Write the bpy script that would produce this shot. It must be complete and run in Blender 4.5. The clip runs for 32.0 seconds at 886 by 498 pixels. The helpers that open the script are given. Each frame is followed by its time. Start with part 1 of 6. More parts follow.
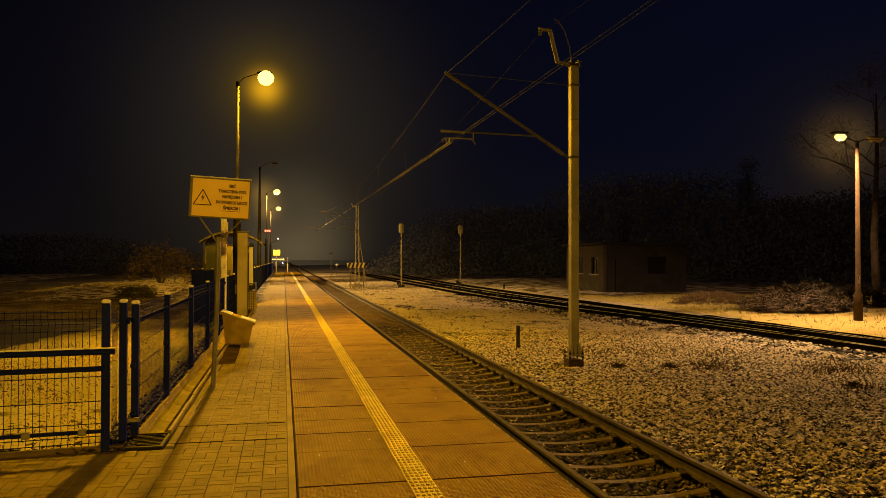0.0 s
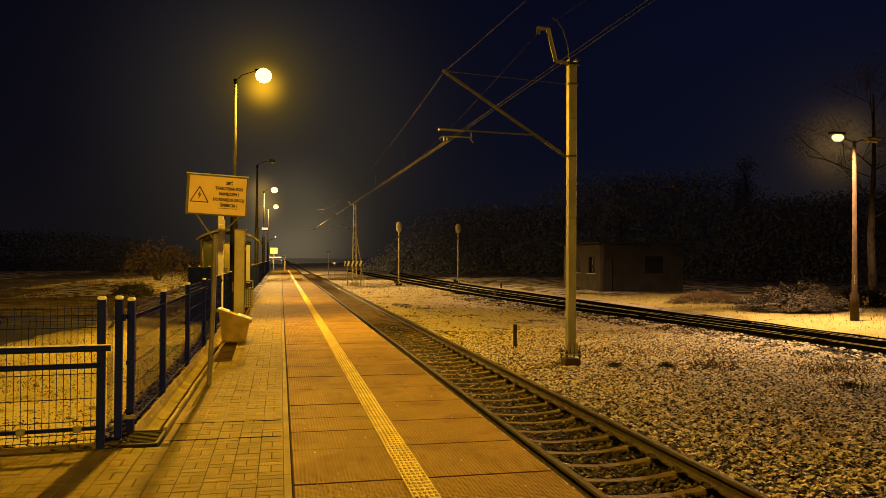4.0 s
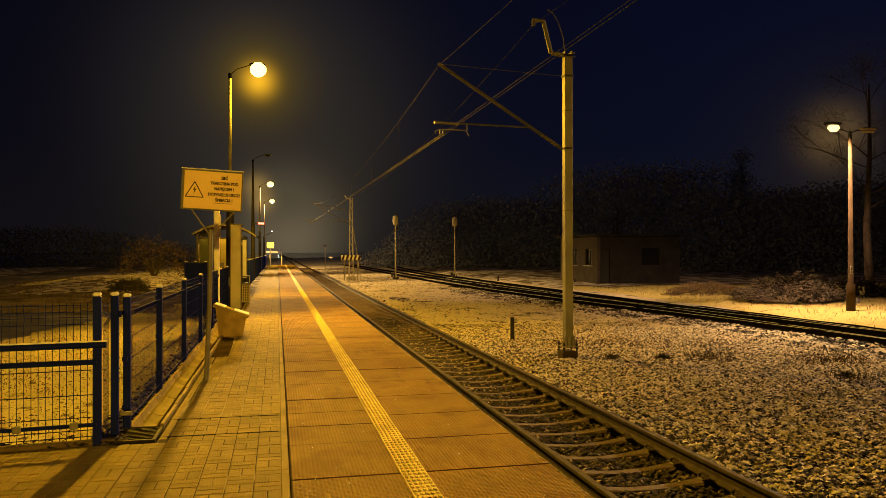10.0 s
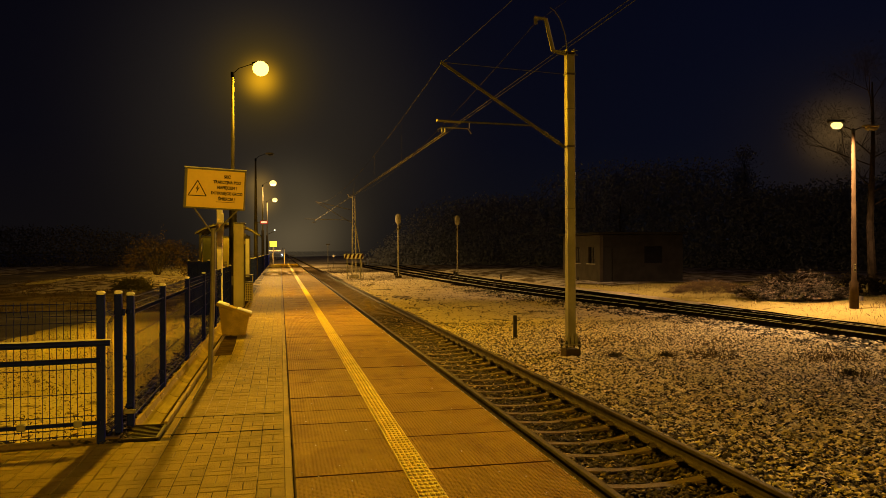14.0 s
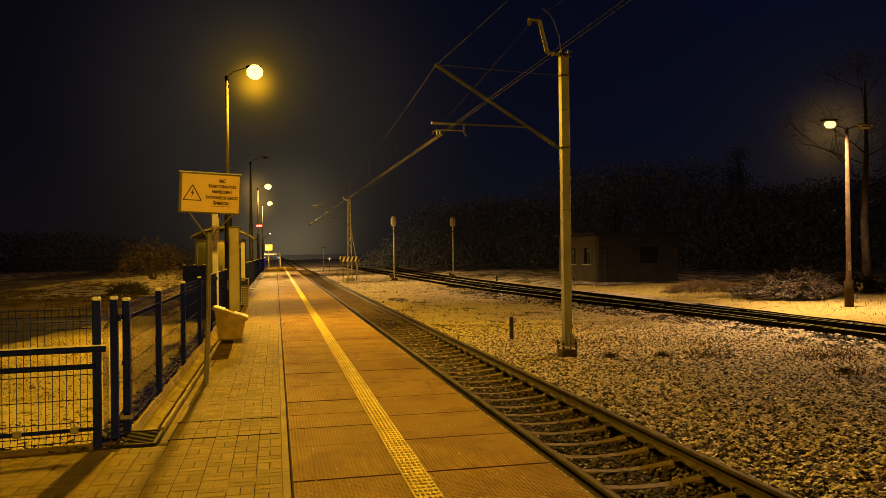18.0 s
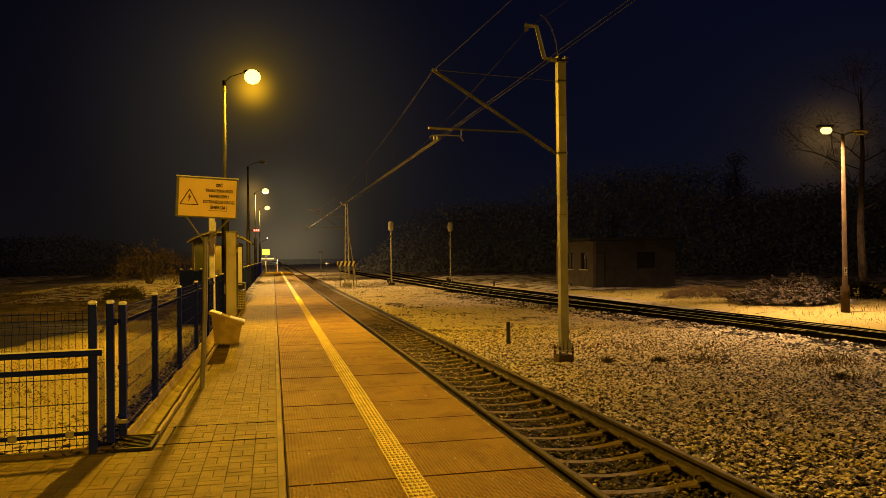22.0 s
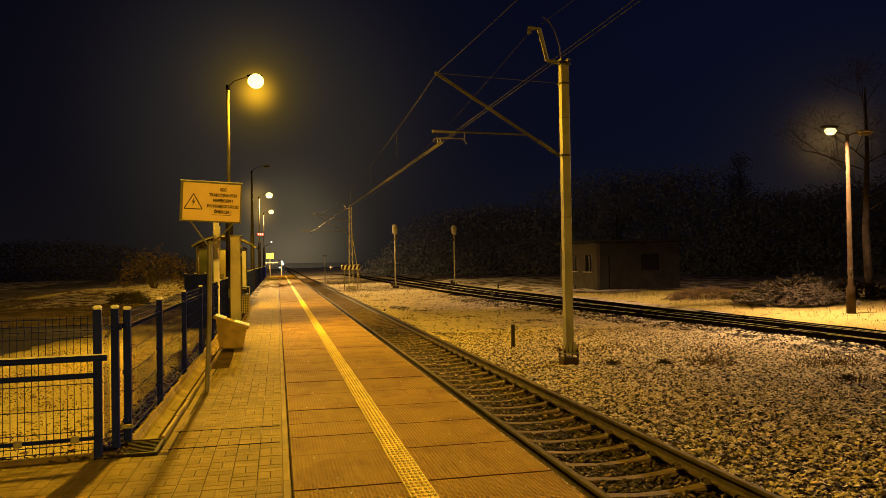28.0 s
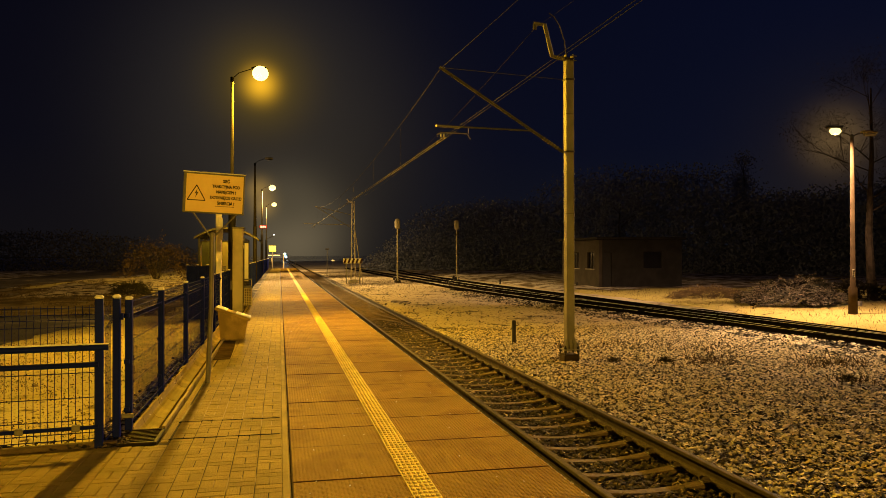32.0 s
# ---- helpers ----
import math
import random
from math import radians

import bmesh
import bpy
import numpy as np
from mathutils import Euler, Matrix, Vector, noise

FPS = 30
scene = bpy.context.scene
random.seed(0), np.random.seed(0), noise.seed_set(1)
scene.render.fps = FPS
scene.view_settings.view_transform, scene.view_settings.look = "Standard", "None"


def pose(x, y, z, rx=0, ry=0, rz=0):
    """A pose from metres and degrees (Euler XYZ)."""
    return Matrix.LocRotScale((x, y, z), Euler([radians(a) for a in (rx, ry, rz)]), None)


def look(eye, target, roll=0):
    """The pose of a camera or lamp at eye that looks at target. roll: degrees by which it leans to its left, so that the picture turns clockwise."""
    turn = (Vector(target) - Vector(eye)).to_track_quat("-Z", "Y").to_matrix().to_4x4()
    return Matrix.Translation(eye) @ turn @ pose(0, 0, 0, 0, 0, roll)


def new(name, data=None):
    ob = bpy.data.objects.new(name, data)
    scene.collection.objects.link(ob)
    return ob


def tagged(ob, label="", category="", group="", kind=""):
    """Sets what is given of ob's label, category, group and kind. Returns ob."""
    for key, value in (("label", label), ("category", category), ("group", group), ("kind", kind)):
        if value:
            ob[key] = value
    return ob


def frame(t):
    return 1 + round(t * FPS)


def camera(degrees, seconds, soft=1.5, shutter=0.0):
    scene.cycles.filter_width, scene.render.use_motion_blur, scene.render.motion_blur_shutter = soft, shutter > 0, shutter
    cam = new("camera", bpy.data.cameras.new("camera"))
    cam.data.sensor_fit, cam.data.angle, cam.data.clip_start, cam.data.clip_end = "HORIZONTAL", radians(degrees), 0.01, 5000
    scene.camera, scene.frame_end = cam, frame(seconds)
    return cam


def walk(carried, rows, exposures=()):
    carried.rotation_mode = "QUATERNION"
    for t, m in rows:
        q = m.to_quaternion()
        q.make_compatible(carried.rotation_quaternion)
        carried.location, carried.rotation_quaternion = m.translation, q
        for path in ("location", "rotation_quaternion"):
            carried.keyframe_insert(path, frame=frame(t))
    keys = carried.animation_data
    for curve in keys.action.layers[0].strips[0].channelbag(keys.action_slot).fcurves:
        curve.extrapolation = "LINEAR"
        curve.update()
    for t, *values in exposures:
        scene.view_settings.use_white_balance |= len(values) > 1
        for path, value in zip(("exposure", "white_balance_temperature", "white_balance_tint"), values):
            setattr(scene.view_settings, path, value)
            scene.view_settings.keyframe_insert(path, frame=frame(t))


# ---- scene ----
cam = camera(61.0, 32.0, soft=0.75)
PATH = [
    (0, (-0.015, -0.039, 1.701), (0.4, 1.917, 1.73), 0.1),
    (0.5, (-0.011, -0.04, 1.703), (0.408, 1.915, 1.733), 0.2),
    (1, (-0.012, -0.04, 1.7), (0.408, 1.915, 1.728), 0.3),
    (1.5, (-0.017, -0.021, 1.699), (0.404, 1.934, 1.724), 0.4),
    (2, (-0.01, -0.028, 1.698), (0.411, 1.927, 1.724), 0.4),
    (2.5, (-0.011, -0.01, 1.695), (0.409, 1.945, 1.72), 0.4),
    (3, (-0.01, -0.028, 1.696), (0.409, 1.928, 1.721), 0.4),
    (3.5, (-0.01, -0.028, 1.693), (0.411, 1.927, 1.719), 0.4),
    (5.5, (0.001, -0.035, 1.698), (0.424, 1.919, 1.721), 0.1),
    (6, (-0.006, -0.014, 1.698), (0.421, 1.94, 1.716), 0.1),
    (6.5, (-0.007, -0.015, 1.698), (0.421, 1.939, 1.712), 0.1),
    (7, (-0.009, -0.014, 1.698), (0.421, 1.939, 1.708), 0.1),
    (7.5, (-0.005, -0.018, 1.696), (0.425, 1.936, 1.705), 0.1),
    (8, (0.0, -0.012, 1.693), (0.43, 1.941, 1.701), -0.0),
    (8.5, (0.0, -0.012, 1.694), (0.429, 1.941, 1.699), 0.0),
    (9, (-0.001, -0.009, 1.693), (0.429, 1.944, 1.699), -0.0),
    (9.5, (-0.004, -0.008, 1.692), (0.427, 1.945, 1.698), -0.0),
    (10, (0.0, -0.011, 1.696), (0.43, 1.942, 1.704), -0.1),
    (10.5, (-0.004, -0.01, 1.692), (0.424, 1.944, 1.704), -0.2),
    (11, (-0.001, -0.024, 1.694), (0.422, 1.931, 1.709), -0.3),
    (11.5, (0.001, -0.026, 1.694), (0.423, 1.928, 1.71), -0.3),
    (12, (-0.002, -0.019, 1.697), (0.422, 1.935, 1.711), -0.3),
    (12.5, (-0.001, -0.026, 1.699), (0.418, 1.93, 1.709), -0.3),
    (13, (0.001, -0.028, 1.698), (0.424, 1.927, 1.704), -0.2),
    (13.5, (-0.001, -0.012, 1.697), (0.423, 1.942, 1.701), -0.2),
    (14, (0.001, -0.022, 1.692), (0.424, 1.933, 1.696), -0.2),
    (14.5, (0.003, -0.018, 1.693), (0.424, 1.937, 1.697), -0.3),
    (16.5, (0.001, -0.027, 1.699), (0.427, 1.927, 1.702), -0.6),
    (17, (0.0, -0.022, 1.692), (0.429, 1.931, 1.696), -0.7),
    (17.5, (0.0, -0.014, 1.694), (0.43, 1.94, 1.699), -0.7),
    (18, (-0.001, -0.024, 1.698), (0.433, 1.928, 1.707), -0.7),
    (18.5, (-0.001, -0.02, 1.69), (0.434, 1.932, 1.701), -0.7),
    (19, (0.003, -0.027, 1.695), (0.442, 1.924, 1.708), -0.8),
    (19.5, (0.005, -0.03, 1.697), (0.445, 1.921, 1.712), -0.8),
    (20, (0.002, -0.02, 1.691), (0.446, 1.93, 1.709), -0.8),
    (20.5, (0.006, -0.03, 1.695), (0.451, 1.92, 1.714), -0.7),
    (21, (0.003, -0.037, 1.699), (0.447, 1.913, 1.72), -0.7),
    (21.5, (0.002, -0.022, 1.691), (0.445, 1.928, 1.714), -0.7),
    (22, (0.006, -0.039, 1.695), (0.447, 1.912, 1.717), -0.6),
    (22.5, (0.002, -0.028, 1.692), (0.443, 1.923, 1.719), -0.6),
    (23, (0.0, -0.024, 1.693), (0.439, 1.927, 1.725), -0.6),
    (23.5, (0.004, -0.032, 1.691), (0.443, 1.919, 1.726), -0.6),
    (24, (-0.001, -0.033, 1.692), (0.439, 1.918, 1.729), -0.6),
    (24.5, (0.001, -0.037, 1.699), (0.44, 1.914, 1.737), -0.6),
    (25, (0.005, -0.023, 1.691), (0.443, 1.928, 1.728), -0.7),
    (25.5, (0.009, -0.029, 1.696), (0.445, 1.923, 1.731), -0.7),
    (27.5, (0.005, -0.028, 1.694), (0.436, 1.925, 1.723), -0.9),
    (28, (0.005, -0.027, 1.697), (0.436, 1.926, 1.727), -0.9),
    (28.5, (0.009, -0.022, 1.696), (0.438, 1.931, 1.727), -0.9),
    (29, (0.005, -0.032, 1.69), (0.434, 1.921, 1.717), -0.7),
    (29.5, (0.002, -0.033, 1.695), (0.431, 1.921, 1.72), -0.6),
    (30, (0.007, -0.034, 1.695), (0.438, 1.919, 1.721), -0.4),
    (30.5, (-0.001, -0.025, 1.692), (0.43, 1.928, 1.717), -0.2),
    (31, (0.006, -0.031, 1.698), (0.435, 1.922, 1.722), -0.1),
    (31.5, (0.003, -0.024, 1.693), (0.43, 1.93, 1.716), -0.1),
    (32, (0.007, -0.032, 1.691), (0.432, 1.923, 1.708), -0.1),
]
walk(cam, [(t, look(eye, target, roll)) for t, eye, target, roll in PATH],
     exposures=[(0, 3.96, 6450, 10), (1, 4.38, 5800, 10), (2, 4.38, 5800, 10), (3, 4.38, 5800, 10), (6, 4.38, 5800, 10), (7, 4.38, 5800, 10), (8, 3.96, 6450, 10), (9, 3.96, 6450, 10), (10, 4.38, 5800, 10), (11, 4.38, 5800, 10), (12, 4.38, 5800, 10), (13, 3.96, 6450, 10), (14, 3.96, 6450, 10), (17, 4.38, 5800, 10), (18, 4.18, 6050, 10), (19, 3.96, 6450, 10), (20, 4.38, 5800, 10), (21, 4.38, 5800, 10), (22, 4.18, 6050, 10), (23, 3.96, 6450, 10), (24, 4.38, 5800, 10), (25, 4.38, 5800, 10), (28, 4.38, 5800, 10), (29, 4.38, 5800, 10), (30, 4.18, 6050, 10), (31, 3.96, 6450, 10), (32, 4.38, 5800, 10)])

# ---- world, lights, exposure ----
world = bpy.data.worlds.new("night_sky")
scene.world = world
world.use_nodes = True
wn, wl = world.node_tree.nodes, world.node_tree.links
bg = wn["Background"]
tc = wn.new("ShaderNodeTexCoord")
sep = wn.new("ShaderNodeSeparateXYZ")
wl.new(tc.outputs["Generated"], sep.inputs[0])
ramp = wn.new("ShaderNodeValToRGB")
ramp.color_ramp.elements[0].position = 0.0
ramp.color_ramp.elements[0].color = (0.00044, 0.00037, 0.00038, 1)
ramp.color_ramp.elements[1].position = 0.55
ramp.color_ramp.elements[1].color = (0.00010, 0.00011, 0.00038, 1)
mid = ramp.color_ramp.elements.new(0.14)
mid.color = (0.00023, 0.00022, 0.00042, 1)
wl.new(sep.outputs["Z"], ramp.inputs[0])
# the sky is a little bluer and lighter to the east of the line
east = wn.new("ShaderNodeMapRange")
east.inputs["From Min"].default_value, east.inputs["From Max"].default_value = -0.1, 0.6
wl.new(sep.outputs["X"], east.inputs["Value"])
tone = wn.new("ShaderNodeMix")
tone.data_type, tone.blend_type = "RGBA", "MULTIPLY"
tone.inputs["Factor"].default_value = 1.0
side = wn.new("ShaderNodeMix")
side.data_type = "RGBA"
side.inputs["A"].default_value, side.inputs["B"].default_value = (0.68, 0.64, 0.66, 1), (0.72, 0.96, 1.45, 1)
wl.new(east.outputs["Result"], side.inputs["Factor"])
wl.new(ramp.outputs[0], tone.inputs["A"])
wl.new(side.outputs["Result"], tone.inputs["B"])
# mist painted as glows into the sky: the lit line ahead, low over the horizon, and halos behind the lamps
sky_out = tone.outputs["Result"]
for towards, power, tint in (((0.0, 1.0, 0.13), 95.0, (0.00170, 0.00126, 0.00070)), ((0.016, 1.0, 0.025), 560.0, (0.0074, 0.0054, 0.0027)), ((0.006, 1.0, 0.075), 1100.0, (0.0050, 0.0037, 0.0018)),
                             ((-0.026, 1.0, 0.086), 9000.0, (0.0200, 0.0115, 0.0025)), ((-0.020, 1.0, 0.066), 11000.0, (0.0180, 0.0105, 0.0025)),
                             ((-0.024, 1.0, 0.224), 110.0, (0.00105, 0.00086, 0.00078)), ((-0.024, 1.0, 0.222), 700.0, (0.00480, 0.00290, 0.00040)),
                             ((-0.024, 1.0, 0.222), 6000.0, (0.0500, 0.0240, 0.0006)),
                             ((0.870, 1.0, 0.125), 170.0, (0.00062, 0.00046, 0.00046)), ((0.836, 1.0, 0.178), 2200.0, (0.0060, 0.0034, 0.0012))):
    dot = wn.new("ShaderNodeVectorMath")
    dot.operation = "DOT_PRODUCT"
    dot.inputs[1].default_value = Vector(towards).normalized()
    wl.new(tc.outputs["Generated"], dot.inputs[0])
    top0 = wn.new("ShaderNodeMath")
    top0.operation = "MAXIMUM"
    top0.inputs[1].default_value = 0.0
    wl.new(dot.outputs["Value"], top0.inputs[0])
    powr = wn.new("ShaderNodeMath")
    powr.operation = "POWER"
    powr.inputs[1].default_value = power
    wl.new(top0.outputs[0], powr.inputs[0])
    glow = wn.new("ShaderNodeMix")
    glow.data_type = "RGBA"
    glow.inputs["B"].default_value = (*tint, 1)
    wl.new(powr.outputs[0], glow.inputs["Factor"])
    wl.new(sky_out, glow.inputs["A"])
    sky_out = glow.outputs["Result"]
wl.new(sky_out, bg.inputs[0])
bg.inputs[1].default_value = 1.0

SODIUM = (1.0, 0.505, 0.010)


def lamp_at(name, kind, eye, energy, colour, target=None, cone=90, radius=0.12, flat=1.0):
    data = bpy.data.lights.new(name, kind)
    data.energy, data.color, data.shadow_soft_size = energy, colour, radius
    ob = new(name, data)
    if target is not None:
        data.spot_size, data.spot_blend = radians(cone), 1.0
        ob.matrix_world = look(eye, target) @ Matrix.Diagonal((1.0, flat, 1.0, 1.0))
    else:
        ob.location = eye
    return ob


# street luminaires throw most of their light sideways along the platform, little straight down
LAMP_X, LAMP_Y = -1.48, (25.0, 48.0, 67.0, 89.0)
for y in LAMP_Y:
    if y != 48.0:
        e = (-0.6, y, 7.25)
        tone = SODIUM if y < 40 else (1.0, 0.55, 0.14)
        size = 0.30 if y < 40 else 0.13
        lamp_at("sodium_beam", "SPOT", e, (1800 if y < 40 else 1500), tone, (-0.2, y - 29.0, 0), 96, size, 0.27)
        if y < 40:
            lamp_at("sodium_beam", "SPOT", e, 1300, tone, (-0.2, y + 29.0, 0), 96, size, 0.27)
            for s, side_power in ((-1, 480), (1, 170)):
                lamp_at("sodium_beam", "SPOT", e, 640, tone, (-0.4, y + s * 9.5, 0), 62, size)
                lamp_at("sodium_beam", "SPOT", e, side_power, tone, (8.5, y + s * 8.0, -0.75), 88, size)
        else:
            lamp_at("sodium_beam", "SPOT", e, 1500, tone, (11.0, y - 12.0, -0.75), 104, size, 0.30)
        if y > 80:
            # extra beam added to brighten the far ground, where mist would glow
            lamp_at("sodium_beam", "SPOT", e, 18000, tone, (2.5, y + 50.0, -0.9), 38, size, 0.75)
            lamp_at("sodium_beam", "SPOT", e, 1100, tone, (0.5, y + 15.0, 0), 110, size, 0.5)
        lamp_at("sodium_lamp", "POINT", e, 70 if y < 40 else 110, tone, radius=size)
# a lamp far back along the line, beyond the track, lights what faces that way at a low angle
BACK = (4.0, -52.0, 5.6)
lamp_at("sodium_beam", "SPOT", BACK, 7600, (1.0, 0.52, 0.028), (-1.3, 13.0, 1.3), 21, 0.3)
lamp_at("yard_lamp", "SPOT", (20.83, 24.96, 6.27), 310, (1.0, 0.535, 0.27), (20.4, 23.8, 0), 152)
lamp_at("yard_lamp", "SPOT", (20.83, 24.94, 6.27), 1120, (1.0, 0.57, 0.23), (8.5, 12.0, 0), 76)
lamp_at("yard_lamp", "SPOT", (20.83, 24.98, 6.27), 950, (1.0, 0.54, 0.25), (21.0, 40.0, 0), 126, 0.12, 0.20)


# ---- materials ----
def material(name, colour, rough=0.8, metal=0.0, scale=6.0, vary=0.25, fine=60.0, bump=0.15, snow=None, snow_size=2.0,
             second=None, second_size=1.0, island=0.0, emit=None, strength=0.0, piece=0.0, snow_colour=(0.75, 0.75, 0.76), shine=0.12, snow_tilt=(0.35, 0.68), tread=0.0, specks=None, speck_size=85.0, smear=None):
    """Two scales of variation on a base colour, fine relief, and snow lying on faces that look up (snow: how much of them)."""
    m = bpy.data.materials.new(name)
    m.use_nodes = True
    n, l = m.node_tree.nodes, m.node_tree.links
    b = n["Principled BSDF"]
    b.inputs["Roughness"].default_value, b.inputs["Metallic"].default_value = rough, metal
    b.inputs["Specular IOR Level"].default_value = shine
    if emit:
        b.inputs["Base Color"].default_value = (*colour, 1)
        b.inputs["Emission Color"].default_value, b.inputs["Emission Strength"].default_value = (*emit, 1), strength
        return m
    geo = n.new("ShaderNodeNewGeometry")

    def noise_at(size, detail=3.0):
        t = n.new("ShaderNodeTexNoise")
        t.inputs["Scale"].default_value, t.inputs["Detail"].default_value = size, detail
        l.new(geo.outputs["Position"], t.inputs["Vector"])
        return t.outputs["Fac"]

    def mix(f, a, c):
        t = n.new("ShaderNodeMix")
        t.data_type = "RGBA"
        for s, v in (("Factor", f), ("A", a), ("B", c)):
            if isinstance(v, (tuple, float)):
                t.inputs[s].default_value = (*v, 1) if isinstance(v, tuple) else v
            else:
                l.new(v, t.inputs[s])
        return t.outputs["Result"]

    def step(v, lo, hi):
        t = n.new("ShaderNodeMapRange")
        t.interpolation_type = "SMOOTHSTEP"
        t.inputs["From Min"].default_value, t.inputs["From Max"].default_value = lo, hi
        l.new(v, t.inputs["Value"])
        return t.outputs["Result"]

    def times(a, c):
        t = n.new("ShaderNodeMath")
        t.operation = "MULTIPLY"
        for i, v in enumerate((a, c)):
            if isinstance(v, float):
                t.inputs[i].default_value = v
            else:
                l.new(v, t.inputs[i])
        return t.outputs[0]

    coarse, grain = noise_at(scale), noise_at(fine, 4.0)
    dark = tuple(c * (1 - vary) for c in colour)
    light = tuple(min(1, c * (1 + vary)) for c in colour)
    out = mix(step(coarse, 0.3, 0.7), dark, light)
    out = mix(times(step(grain, 0.35, 0.75), 0.55), out, tuple(c * (1 - 1.3 * vary) if vary < 0.7 else c * 0.1 for c in colour))
    if second:
        out = mix(step(noise_at(second_size, 5.0), 0.50, 0.62), out, second)
    if piece or island:
        src = n.new("ShaderNodeObjectInfo").outputs["Random"] if piece else geo.outputs["Random Per Island"]
        out = mix(times(src, piece or island), out, tuple(c * 0.35 for c in colour))
    if snow is not None:
        s2 = n.new("ShaderNodeSeparateXYZ")
        l.new(geo.outputs["Normal"], s2.inputs[0])
        cover = times(step(s2.outputs["Z"], *snow_tilt), step(noise_at(snow_size, 5.0), 0.66 - snow * 0.5, 0.78 - snow * 0.5))
        out = mix(cover, out, snow_colour)
    if smear:
        # dirt dragged along the way that people walk
        squash = n.new("ShaderNodeVectorMath")
        squash.operation = "MULTIPLY"
        squash.inputs[1].default_value = (9.0, 1.3, 1.0)
        l.new(geo.outputs["Position"], squash.inputs[0])
        drag = n.new("ShaderNodeTexNoise")
        drag.inputs["Scale"].default_value, drag.inputs["Detail"].default_value = 1.0, 6.0
        l.new(squash.outputs[0], drag.inputs["Vector"])
        out = mix(times(times(step(drag.outputs["Fac"], 0.50, 0.72), step(noise_at(0.9), 0.46, 0.66)), 0.7), out, smear)
    if specks:
        out = mix(step(noise_at(speck_size, 2.0), 0.61, 0.68), out, specks)
    l.new(out, b.inputs["Base Color"])
    if bump:
        if tread:
            # a moulded anti-slip grid
            waves = []
            for way in ("X", "Y"):
                w = n.new("ShaderNodeTexWave")
                w.bands_direction = way
                w.inputs["Scale"].default_value = 0.314 / tread
                l.new(geo.outputs["Position"], w.inputs["Vector"])
                waves.append(w.outputs["Fac"])
            both = n.new("ShaderNodeMath")
            both.operation = "MULTIPLY_ADD"
            l.new(times(*waves), both.inputs[0])
            both.inputs[1].default_value = 0.7
            l.new(grain, both.inputs[2])
            grain = both.outputs[0]
        bp = n.new("ShaderNodeBump")
        bp.inputs["Strength"].default_value, bp.inputs["Distance"].default_value = bump, 0.02
        l.new(grain, bp.inputs["Height"])
        l.new(bp.outputs[0], b.inputs["Normal"])
    return m


M_PAVER = material("grey_paver", (0.31, 0.235, 0.030), 0.75, scale=2.5, vary=0.14, fine=150, bump=0.8, shine=0.03, piece=0.30, specks=(0.15, 0.11, 0.03))
M_PAVER_FAR = material("grey_paver_rest", (0.31, 0.235, 0.030), 0.75, scale=2.5, vary=0.14, fine=150, bump=0.8, shine=0.03, island=0.30, specks=(0.15, 0.11, 0.03))
# dark tone that paints shade: before the grit bin and inside the gutter
M_SHADE_PAINT = material("painted_shade", (0.06, 0.043, 0.008), 0.9, scale=4, vary=0.3, fine=90, bump=0.5, shine=0.0)
M_KERB = material("kerb_concrete", (0.215, 0.158, 0.026), 0.85, scale=2, vary=0.2, fine=70, bump=0.4)
M_JOINT = material("joint_sand", (0.016, 0.013, 0.011), 0.95, scale=4, vary=0.4, fine=120)
M_JOINT_SNOW = material("sanded_joint", (0.05, 0.036, 0.014), 0.95, scale=3, vary=0.4, fine=60, second=(0.34, 0.27, 0.14), second_size=0.8)
M_SLAB = material("platform_slab", (0.338, 0.211, 0.004), 0.78, scale=2.2, vary=0.10, fine=130, bump=1.0, shine=0.03, piece=0.20, tread=0.03, specks=(0.17, 0.09, 0.006), smear=(0.17, 0.095, 0.006), second=(0.265, 0.155, 0.003), second_size=1.3)
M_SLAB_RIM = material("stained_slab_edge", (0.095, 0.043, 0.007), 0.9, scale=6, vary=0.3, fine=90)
M_TACTILE = material("tactile_yellow", (0.78, 0.64, 0.10), 0.8, scale=3, vary=0.15, fine=80, bump=0.3)
M_TACTILE_BASE = material("worn_tactile_yellow", (0.88, 0.75, 0.12), 0.8, scale=3, vary=0.25, fine=80, bump=0.3)
M_CONCRETE = material("weathered_concrete", (0.33, 0.31, 0.27), 0.85, scale=3, vary=0.22, fine=60, bump=0.4)
M_GUTTER = material("gutter_concrete", (0.215, 0.155, 0.032), 0.8, scale=2.5, vary=0.28, fine=50, bump=0.4, second=(0.17, 0.12, 0.03), second_size=3)
M_SLEEPER = material("sleeper_concrete", (0.110, 0.079, 0.041), 0.8, scale=3, vary=0.3, fine=60, bump=0.5, second=(0.085, 0.06, 0.04), second_size=5)
M_RUST = material("rail_rust", (0.050, 0.036, 0.018), 0.85, metal=0.0, scale=6, vary=0.35, fine=90)
M_RAILHEAD = material("rail_head_steel", (0.17, 0.13, 0.085), 0.42, metal=0.6, scale=8, vary=0.2, fine=60)
M_SIDEHEAD = material("polished_rail_head", (0.03, 0.025, 0.02), 0.6, metal=0.2, scale=8, vary=0.2, fine=60, shine=0.2)
M_SIDING_STEEL = material("near_black_rail_steel", (0.006, 0.005, 0.004), 0.9, scale=10, vary=0.3, shine=0.0)
M_CLIP = material("rail_clip_steel", (0.085, 0.064, 0.04), 0.6, scale=10, vary=0.3, shine=0.2)
M_GRATE = material("cast_iron_grate", (0.012, 0.009, 0.005), 0.8, scale=10, vary=0.3, shine=0.1)
